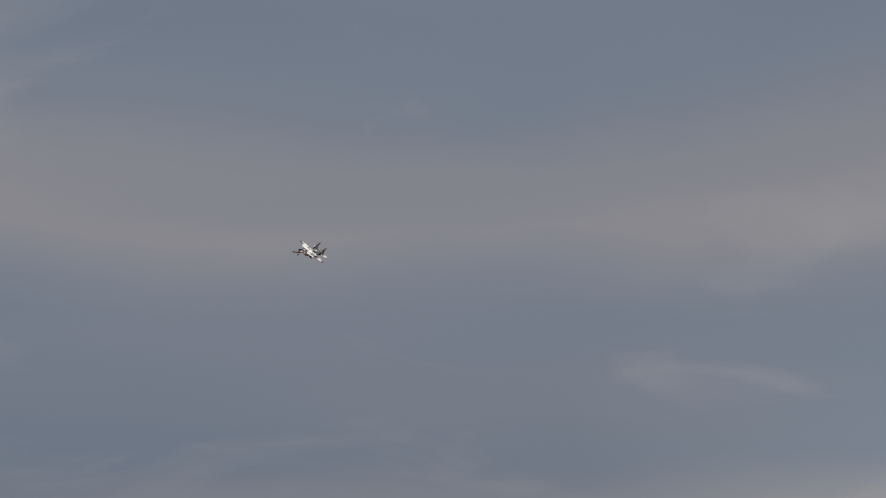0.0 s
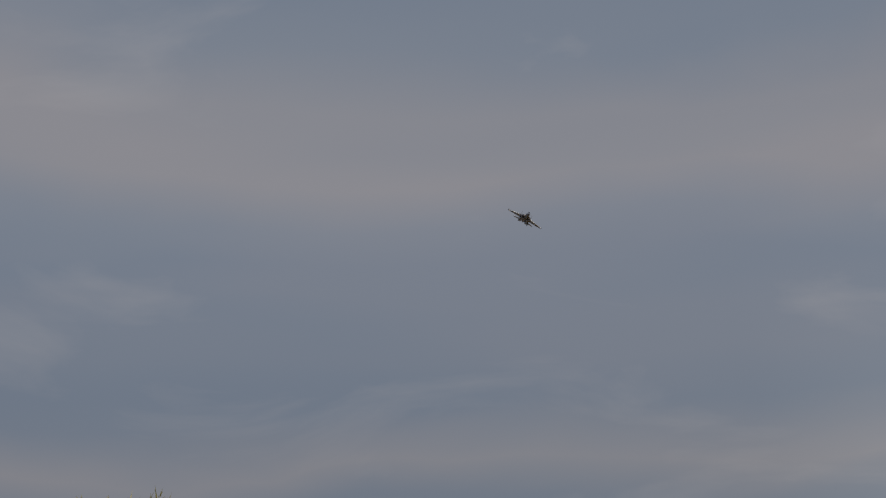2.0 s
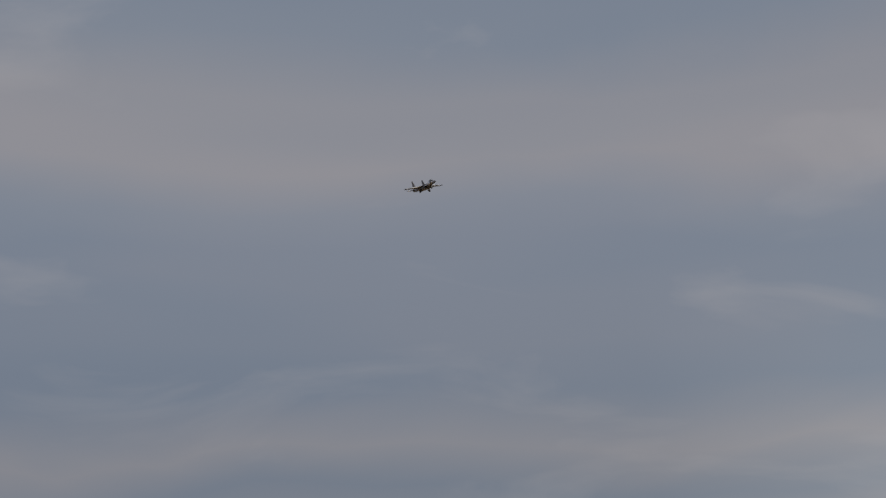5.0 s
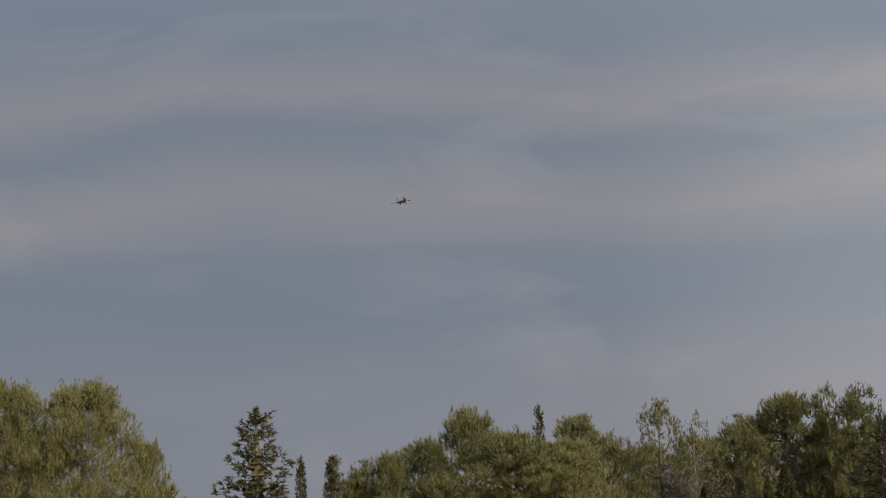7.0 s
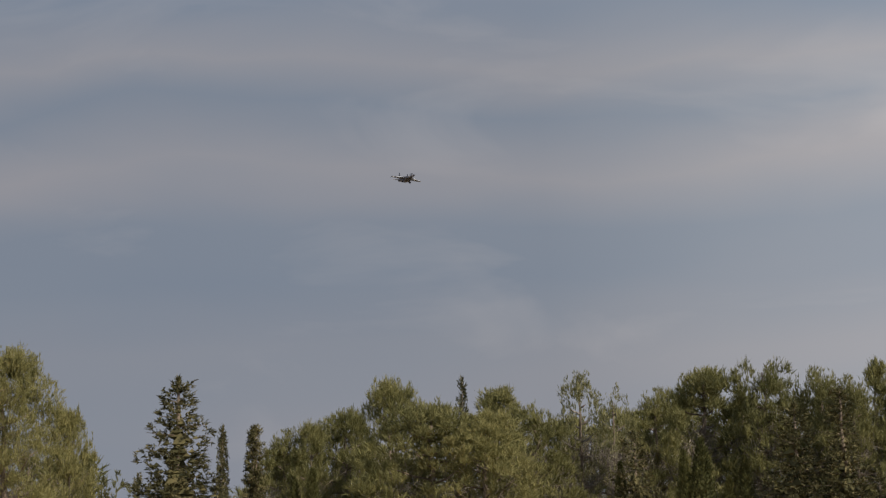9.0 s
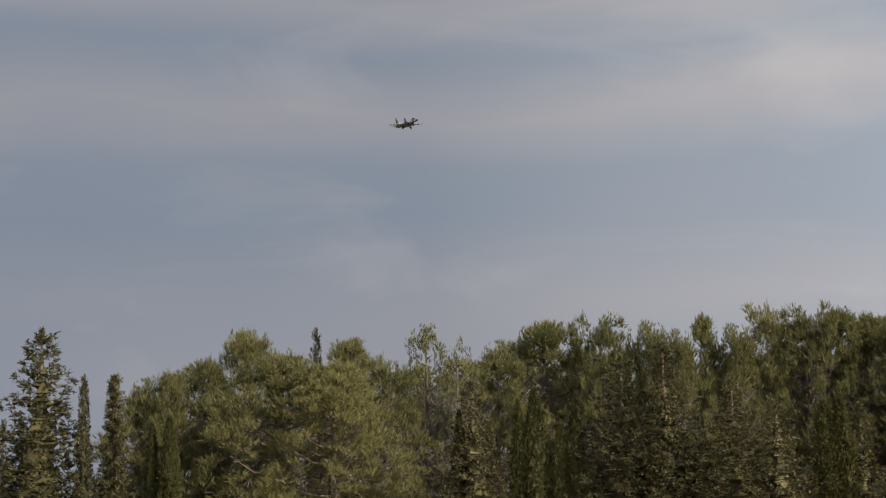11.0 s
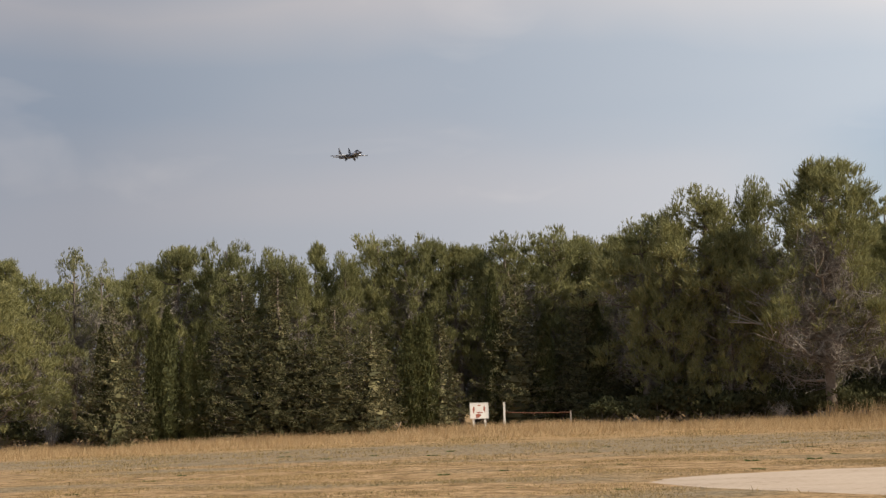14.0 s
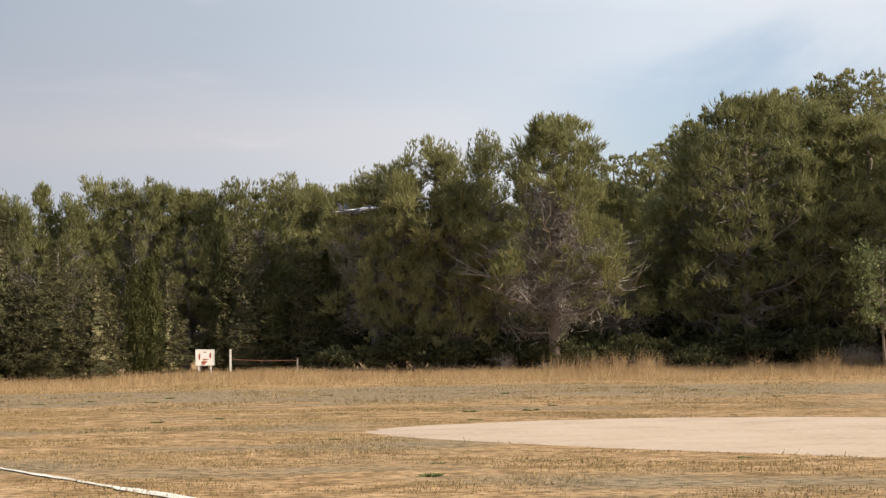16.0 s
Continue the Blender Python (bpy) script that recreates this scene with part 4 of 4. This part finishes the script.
# pines on the far hill
_hr = random.Random(21)
for _i in range(165):
    _x, _y = _hr.uniform(24, 88), _hr.uniform(172, 240)
    if ground_z(_x, _y) > 3.0:
        plant("hill", _x, _y, _hr.uniform(7.0, 10.0), 1.1)


# ---- grasses ----
def blade_field(name, n, region, height, width, mat, label, seed, keep=None, spread=0.25, per=4):
    """Upright grass blades as one loose mesh over a stretch of the plan."""
    rng = np.random.default_rng(seed)
    x0, x1, y0, y1 = region
    x, y = rng.uniform(x0, x1, n), rng.uniform(y0, y1, n)
    pts = []
    for a, b in zip(x, y):
        k = keep(a, b) if keep else 1.0
        if k > rng.uniform():
            pts.append((a, b, ground_z(a, b) - 0.01, k))
    p = np.array(pts)
    d = np.tile([[0.1, 0.0, 1.0]], (len(p), 1))
    hs = height * (0.35 + 0.65 * p[:, 3])
    q = np.repeat(p[:, :3], per, 0) + np.concatenate([rng.normal(0, 0.07, (len(p) * per, 2)), np.zeros((len(p) * per, 1))], 1)
    hh = np.repeat(hs, per)
    co = blades(q, np.repeat(d, per, 0), 1.0, width, 1, rng, spread).reshape(-1, 3, 3)
    base = q[:, None, :]
    tip = base[:, 0] + (co[:, 2] - base[:, 0]) * hh[:, None]
    co[:, 2] = tip
    ob = new(name, raw_mesh(name, co.reshape(-1, 3), 3, mat))
    return tagged(ob, label, "grass", kind="stuff")


def strip_keep(x, y):
    """Tall straw begins some way before the trees and is ragged."""
    edge = 67 + 4.0 * noise.noise(Vector((x * 0.09, 0, 2))) + 0.14 * min(0, x) - 0.0 * x
    v = smooth(edge - 4, edge + 15, y)
    return v * (0.45 + 0.55 * smooth(-0.35, 0.25, noise.noise(Vector((x * 0.22, y * 0.22, 5)))))


blade_field("tall_straw_grass", 56000, (-36, 40, 61, 90), 0.48, 0.008, STRAW, "tall dry straw-coloured grass along the wood", 31, strip_keep, 0.38)
blade_field("straw_tussocks", 5200, (13, 40, 78, 86), 1.05, 0.01, STRAW, "tall dry tussocks of straw before the shaded trees", 33, lambda x, y: smooth(0.1, 0.4, noise.noise(Vector((x * 0.45, y * 0.45, 9)))))


def sand_at(x, y):
    """Under 1 inside the sandy patch."""
    cx, cy, ax, ay = (11.5, 29.2, 9.5, 6.6)
    u = min(0.999, abs(x - cx) / ax)
    return max(abs(x - cx) / ax, abs(y + 0.4 * (x - cx) - cy) / (ay * (1 - u * u) ** 0.725))


def off_sand(x, y):
    if sand_at(x, y) < 1.0:
        return 0.0
    wedge = smooth(0.34, 0.27, abs(x / max(y, 1) - 0.03))
    return wedge * (0.25 + 0.75 * smooth(-0.25, 0.3, noise.noise(Vector((x * 0.35, y * 0.5, 1)))))


blade_field("mown_grass", 74000, (-11, 15, 17, 45), 0.055, 0.007, TURF, "short dry tan grass of the field", 35, off_sand, 0.7, 4)
blade_field("mown_grass", 32000, (-24, 26, 45, 72), 0.09, 0.011, TURF, "sparse short dry grass on grey soil", 36, off_sand, 0.7, 3)
blade_field("sand_edge_grass", 1500, (1, 22, 20, 45), 0.11, 0.008, TURF, "ragged dry grass round the sand", 39, lambda x, y: 1.0 if 1.0 <= sand_at(x, y) < 1.04 else 0.0, 0.6, 5)


def build_weed(seed):
    """A low flat rosette of green leaves."""
    rng = np.random.default_rng(seed)
    n = 46
    a = rng.uniform(0, 6.283, n)
    p = np.stack([np.cos(a) * 0.08 * rng.uniform(0, 1, n), np.sin(a) * 0.08 * rng.uniform(0, 1, n), np.full(n, 0.0)], 1)
    d = np.stack([np.cos(a), np.sin(a), rng.uniform(0.15, 0.8, n)], 1)
    return raw_mesh("weed", blades(p, d, 0.2, 0.025, 2, rng, 0.2), 3, WEED)


_weed = [build_weed(s) for s in (1, 2, 3)]
_wr = random.Random(8)
for _i in range(70):
    _y = _wr.uniform(22, 60)
    _x = _y * _wr.uniform(-0.24, 0.32)
    if off_sand(_x, _y) > 0.2:
        _k = _wr.uniform(0.25, 0.7)
        _o = new("weed", _weed[_i % 3])
        _o.matrix_basis = Matrix.LocRotScale((_x, _y, ground_z(_x, _y) - 0.01), Euler((0, 0, _wr.uniform(0, 6))), (_k * 1.3, _k, _k * 0.5))
        tagged(_o, "low dark-green weed in the dry field", "weed", "weeds in the field")


# ---- board and fence ----
def build_board(x, y):
    """A weathered white board on two legs, with a rusty red patch."""
    z = ground_z(x, y)
    top = new("notice_board")
    top.matrix_basis = pose(x, y, z, 0, 0, 4)
    bm = bmesh.new()
    box(bm, -0.41, -0.02, 0.57, 0.41, 0.02, 1.27, 0.008)
    part("panel", bm, BOARD, top, "weathered white panel with rusty stains")
    for a, b, c, d in ((-0.43, 0.55, 0.43, 0.58), (-0.43, 1.26, 0.43, 1.29)):
        bm = bmesh.new()
        box(bm, a, -0.035, b, c, 0.03, d, 0.006)
        part("frame_rail", bm, POSTM, top)
    for sx in (-1, 1):
        bm = bmesh.new()
        box(bm, sx * 0.415 - 0.018, -0.034, 0.58, sx * 0.415 + 0.018, 0.029, 1.26, 0.006)
        part("frame_stile", bm, POSTM, top)
        bm = bmesh.new()
        box(bm, sx * 0.27 - 0.045, 0.0, -0.2, sx * 0.27 + 0.045, 0.07, 0.56, 0.008)
        part("leg", bm, POSTM, top, "white painted leg")
    rag = random.Random(12)
    for cx, cz, rx, rz in ((-0.25, 0.98, 0.05, 0.19), (0.24, 1.0, 0.055, 0.16), (-0.06, 0.70, 0.13, 0.11), (0.04, 0.83, 0.16, 0.035), (0.0, 1.16, 0.09, 0.03), (-0.12, 0.62, 0.05, 0.05)):
        bm = bmesh.new()
        vs = []
        for k in range(14):
            q = rag.uniform(0.6, 1.15)
            vs.append(bm.verts.new((cx + rx * q * math.cos(k * 0.4488), -0.0225, cz + rz * q * math.sin(k * 0.4488))))
        f = bm.faces.new(vs)
        ext = bmesh.ops.extrude_face_region(bm, geom=[f])
        bmesh.ops.translate(bm, vec=(0, -0.002, 0), verts=[g for g in ext["geom"] if isinstance(g, bmesh.types.BMVert)])
        bmesh.ops.recalc_face_normals(bm, faces=bm.faces)
        part("stain", bm, REDP, top, "ragged rusty stain")
    tagged(top, "weathered white board on two legs in the straw", "board")


def build_post(x, y, h, mat, label, w=0.05):
    top = new("fence_post")
    top.matrix_basis = pose(x, y, ground_z(x, y))
    bm = bmesh.new()
    box(bm, -w, -w, -0.25, w, w, h, 0.012)
    part("shaft", bm, mat, top)
    bm = bmesh.new()
    box(bm, -w * 1.15, -w * 1.15, h, w * 1.15, w * 1.15, h + 0.02, 0.006)
    part("cap", bm, mat, top)
    tagged(top, label, "post", "fence posts")


def build_rail(a, b, za, zb):
    bm = bmesh.new()
    n = 8
    tube(bm, [(a[0] + (b[0] - a[0]) * k / n, a[1] + (b[1] - a[1]) * k / n, za + (zb - za) * k / n - 0.03 * math.sin(math.pi * k / n)) for k in range(n + 1)], [0.02] * (n + 1), 7)
    me = bpy.data.meshes.new("fence_rail")
    bm.to_mesh(me)
    me.materials.append(RUST)
    tagged(new("fence_rail", me), "rusty brown rail between two posts", "rail")


build_board(-1.51, 85.29)
build_post(-0.36, 85.60, 1.27, POSTM, "white painted post in the straw")
build_post(2.70, 85.76, 0.81, TWIG, "weathered grey low post in the straw", 0.04)
build_rail((-0.36, 85.60), (2.70, 85.76), 0.82, 0.75)


# ---- the model aeroplane ----
def loft(bm, rings):
    """Skins a row of closed rings of equal count."""
    vs = [[bm.verts.new(p) for p in r] for r in rings]
    n = len(vs[0])
    for a, b in zip(vs, vs[1:]):
        for k in range(n):
            f = bm.faces.new((a[k], a[(k + 1) % n], b[(k + 1) % n], b[k]))
            f.smooth = True
    bm.faces.new(vs[0][::-1])
    bm.faces.new(vs[-1])
    bmesh.ops.recalc_face_normals(bm, faces=bm.faces)


def oval(y, cx, cz, rx, rz, n=14, power=1.0):
    out = []
    for k in range(n):
        a = 6.28318 * k / n
        c, s = math.cos(a), math.sin(a)
        out.append((cx + rx * math.copysign(abs(c) ** power, c), y, cz + rz * math.copysign(abs(s) ** power, s)))
    return out


def slab(bm, outline, thick, m=None, taper=0.35):
    """A flying surface: outline in its own plane, thinned towards the edge."""
    n = len(outline)
    cx, cy = sum(p[0] for p in outline) / n, sum(p[1] for p in outline) / n
    lay = []
    for z, k in ((-thick * 0.25, 1.0), (-thick, 1 - taper), (thick, 1 - taper), (thick * 0.25, 1.0)):
        lay.append([Vector((cx + (x - cx) * k, cy + (y - cy) * k, z)) for x, y in outline])
    m = m or Matrix()
    vs = [[bm.verts.new(m @ p) for p in r] for r in lay]
    order = [vs[1], vs[0], vs[3], vs[2]]
    for a, b in zip(order, order[1:]):
        for k in range(n):
            bm.faces.new((a[k], a[(k + 1) % n], b[(k + 1) % n], b[k]))
    bm.faces.new(order[0][::-1])
    bm.faces.new(order[-1])
    bmesh.ops.recalc_face_normals(bm, faces=bm.faces)


def two_tone(ob):
    """Camouflage above; below, grey darkened to carry the underside's shade."""
    ob.data.materials.append(BELLY)
    for f in ob.data.polygons:
        f.material_index = 1 if f.normal.z < -0.25 else 0
    return ob


def build_jet():
    jet = new("model_jet")
    bm = bmesh.new()
    loft(bm, [oval(0.64, 0, 0.0, 0.004, 0.004), oval(0.60, 0, 0.002, 0.016, 0.016), oval(0.54, 0, 0.006, 0.030, 0.030), oval(0.46, 0, 0.012, 0.040, 0.042),
              oval(0.36, 0, 0.016, 0.046, 0.048), oval(0.24, 0, 0.014, 0.054, 0.046), oval(0.08, 0, 0.010, 0.075, 0.036), oval(-0.15, 0, 0.006, 0.085, 0.028),
              oval(-0.40, 0, 0.002, 0.070, 0.020), oval(-0.56, 0, 0.0, 0.024, 0.016), oval(-0.63, 0, 0.0, 0.010, 0.010)])
    body = two_tone(part("fuselage", bm, CAMO, jet, "white, grey and black pixel camouflage over a grey belly"))
    bm = bmesh.new()
    loft(bm, [oval(0.645, 0, 0.0, 0.003, 0.003, 10), oval(0.61, 0, 0.001, 0.0165, 0.0165, 10), oval(0.575, 0, 0.004, 0.026, 0.026, 10)])
    part("nose_cone", bm, BELLY, body, "grey nose cone")
    bm = bmesh.new()
    loft(bm, [oval(0.46, 0, 0.045, 0.006, 0.005), oval(0.42, 0, 0.056, 0.022, 0.022), oval(0.36, 0, 0.062, 0.029, 0.032), oval(0.28, 0, 0.056, 0.028, 0.026), oval(0.18, 0, 0.044, 0.014, 0.010)])
    part("canopy", bm, CANOPY, jet, "dark smoked canopy")
    for s in (-1, 1):
        bm = bmesh.new()
        slab(bm, [(s * 0.03, 0.33), (s * 0.075, 0.19), (s * 0.11, 0.10), (s * 0.435, -0.135), (s * 0.445, -0.215), (s * 0.10, -0.235), (s * 0.03, -0.22)], 0.014)
        wing = two_tone(part("wing", bm, CAMO, jet, "camouflaged swept wing, grey below"))
        bm = bmesh.new()
        tube(bm, [(s * 0.447, -0.07, 0), (s * 0.447, -0.09, 0), (s * 0.447, -0.215, 0)], [0.003, 0.008, 0.007], 8)
        part("tip_rail", bm, DARKP, wing, "dark wing-tip rail")
        bm = bmesh.new()
        slab(bm, [(s * 0.09, -0.34), (s * 0.255, -0.485), (s * 0.255, -0.56), (s * 0.10, -0.535)], 0.006)
        two_tone(part("tailplane", bm, CAMO, jet, "camouflaged tailplane, grey below"))
        bm = bmesh.new()
        fin = Matrix.Translation((s * 0.125, 0, 0.01)) @ Matrix(((0, 0, 1, 0), (0, 1, 0, 0), (1, 0, 0, 0), (0, 0, 0, 1)))
        slab(bm, [(0.0, -0.27), (0.198, -0.43), (0.208, -0.495), (0.05, -0.48), (0.0, -0.50)], 0.006, fin)
        part("fin", bm, FINP, jet, "dark grey upright tail fin")
        bm = bmesh.new()
        loft(bm, [oval(0.16, s * 0.075, -0.030, 0.034, 0.034, 12, 0.6), oval(0.05, s * 0.075, -0.032, 0.037, 0.038, 12, 0.7), oval(-0.15, s * 0.078, -0.026, 0.040, 0.040, 12), oval(-0.40, s * 0.08, -0.012, 0.040, 0.040, 12), oval(-0.50, s * 0.08, -0.008, 0.036, 0.036, 12)])
        eng = part("engine_nacelle", bm, BELLY, jet, "grey engine nacelle")
        bm = bmesh.new()
        loft(bm, [oval(-0.497, s * 0.08, -0.008, 0.033, 0.033, 12), oval(-0.56, s * 0.08, -0.006, 0.027, 0.027, 12)])
        part("nozzle", bm, METAL, eng, "dull metal nozzle")
        # a dark plate stands in for the shade inside the intake mouth
        bm = bmesh.new()
        box(bm, s * 0.075 - 0.028, 0.158, -0.058, s * 0.075 + 0.028, 0.163, -0.004, 0.002)
        part("intake", bm, DARKP, eng, "dark plate for the shaded air intake")
        bm = bmesh.new()
        tube(bm, [(s * 0.10, -0.09, -0.05), (s * 0.11, -0.09, -0.1)], [0.008, 0.007], 6)
        leg = part("main_leg", bm, METAL, jet, "main undercarriage leg")
        bm = bmesh.new()
        bmesh.ops.create_cone(bm, cap_ends=True, segments=14, radius1=0.030, radius2=0.030, depth=0.024, matrix=Matrix.Translation((s * 0.118, -0.09, -0.103)) @ Matrix.Rotation(math.pi / 2, 4, "Y"))
        bmesh.ops.bevel(bm, geom=[e for e in bm.edges if e.calc_face_angle(0) > 1], offset=0.006, segments=2, affect="EDGES")
        part("wheel", bm, RUBBER, leg, "black rubber wheel")
        bm = bmesh.new()
        slab(bm, [(s * 0.09, -0.02), (s * 0.09, -0.13), (s * 0.098, -0.13), (s * 0.098, -0.02)], 0.022, Matrix.Translation((0, 0, -0.085)))
        part("gear_door", bm, BELLY, leg)
    bm = bmesh.new()
    tube(bm, [(0, 0.33, -0.02), (0, 0.34, -0.092)], [0.007, 0.006], 6)
    leg = part("nose_leg", bm, METAL, jet, "nose undercarriage leg")
    bm = bmesh.new()
    bmesh.ops.create_cone(bm, cap_ends=True, segments=14, radius1=0.024, radius2=0.024, depth=0.018, matrix=Matrix.Translation((0, 0.341, -0.096)) @ Matrix.Rotation(math.pi / 2, 4, "Y"))
    bmesh.ops.bevel(bm, geom=[e for e in bm.edges if e.calc_face_angle(0) > 1], offset=0.005, segments=2, affect="EDGES")
    part("wheel", bm, RUBBER, leg, "black rubber wheel")
    tagged(jet, "twin-finned model jet in pixel camouflage, wheels down, flying", "model aeroplane")
    return jet


jet = build_jet()


def attitude(x, y, z, heading, nose, bank):
    """Heading: degrees east of north; nose: degrees up; bank: degrees to its right."""
    return pose(x, y, z, 0, 0, -heading) @ pose(0, 0, 0, nose) @ pose(0, 0, 0, 0, bank)


def motions():
    walk(jet, [(t, attitude(*p)) for t, *p in (
        (0, -33.84, 92.61, 21.4, -160.06, -18.56, -54.43),
        (0.5, -34.71, 92.67, 20.66, -169.46, -18.42, -47.83),
        (1, -36.62, 94.13, 21.35, -187.33, -14.3, -39.93),
        (1.5, -39.11, 95.81, 22.36, -199.01, -14.57, -35.97),
        (2, -36.38, 87.63, 18.74, -208.93, -14.9, -30.8),
        (2.5, -38.07, 86.13, 18.83, -215.01, -17.01, -34.99),
        (3, -35.76, 82.7, 17.79, -220.54, -14.27, -36.13),
        (3.5, -34.68, 82.23, 18.05, -227.66, -14.41, -30.28),
        (4, -33.17, 84.68, 19.03, -231.04, -15.52, 6.97),
        (4.2, -32.57, 85.02, 18.77, -230, -11.49, 19.81),
        (5.2, -31.14, 83.86, 18.38, -220.58, -13.07, 11.24),
        (6.3, -28.37, 77.95, 16.03, -204.89, -10.86, 4.03),
        (6.5, -30.07, 83.36, 17.38, -206.81, -8.86, 4.05),
        (6.75, -30.68, 85.49, 17.64, -208.77, -6.64, 7.7),
        (7, -30.73, 86.06, 17.67, -210.74, -5.12, 10.35),
        (7.5, -28.06, 79.64, 15.85, -210.61, -5.11, -0.8),
        (8, -26.14, 75.13, 14.73, -213.19, -5.02, -5.77),
        (8.2, -25.41, 74.16, 14.41, -214.86, -4.92, -12.71),
        (9.2, -20.28, 65.54, 12.48, -217.13, -2.55, -4.67),
        (10.3, -16.72, 61.37, 11.65, -219.3, -3.18, 4.33),
        (10.5, -16.13, 60.82, 11.53, -218.96, -3.13, 4.31),
        (11, -14.23, 58.69, 11.37, -217.88, -2.89, 5.19),
        (11.5, -12.41, 56.7, 10.98, -216.6, -0.61, 13.13),
        (12, -10.55, 54.3, 10.08, -214.94, -3.37, 3.12),
        (12.5, -8.72, 51.68, 9.24, -213.31, -3.2, 4.02),
        (13, -6.94, 48.96, 8.5, -211.42, -2.03, 5.91),
        (13.5, -5.25, 46.59, 7.91, -209.27, -1.9, 3.77),
        (14, -3.66, 44.21, 7.32, -207.03, -1.77, 2.7),
        (14.5, -2.24, 42.13, 6.63, -207.02, -1.74, -1.49),
        (15, -0.82, 41.76, 5.94, -209.99, -2.79, -3.66),
        (15.5, 0.88, 42.97, 5.29, -219.75, 0.2, 0.21),
        (15.8, 2.10, 45.13, 4.97, -226.51, 1.16, 1.23),
        (16, 3.06, 47.01, 4.81, -230.68, 2.15, 2.25),
    )])


motions()
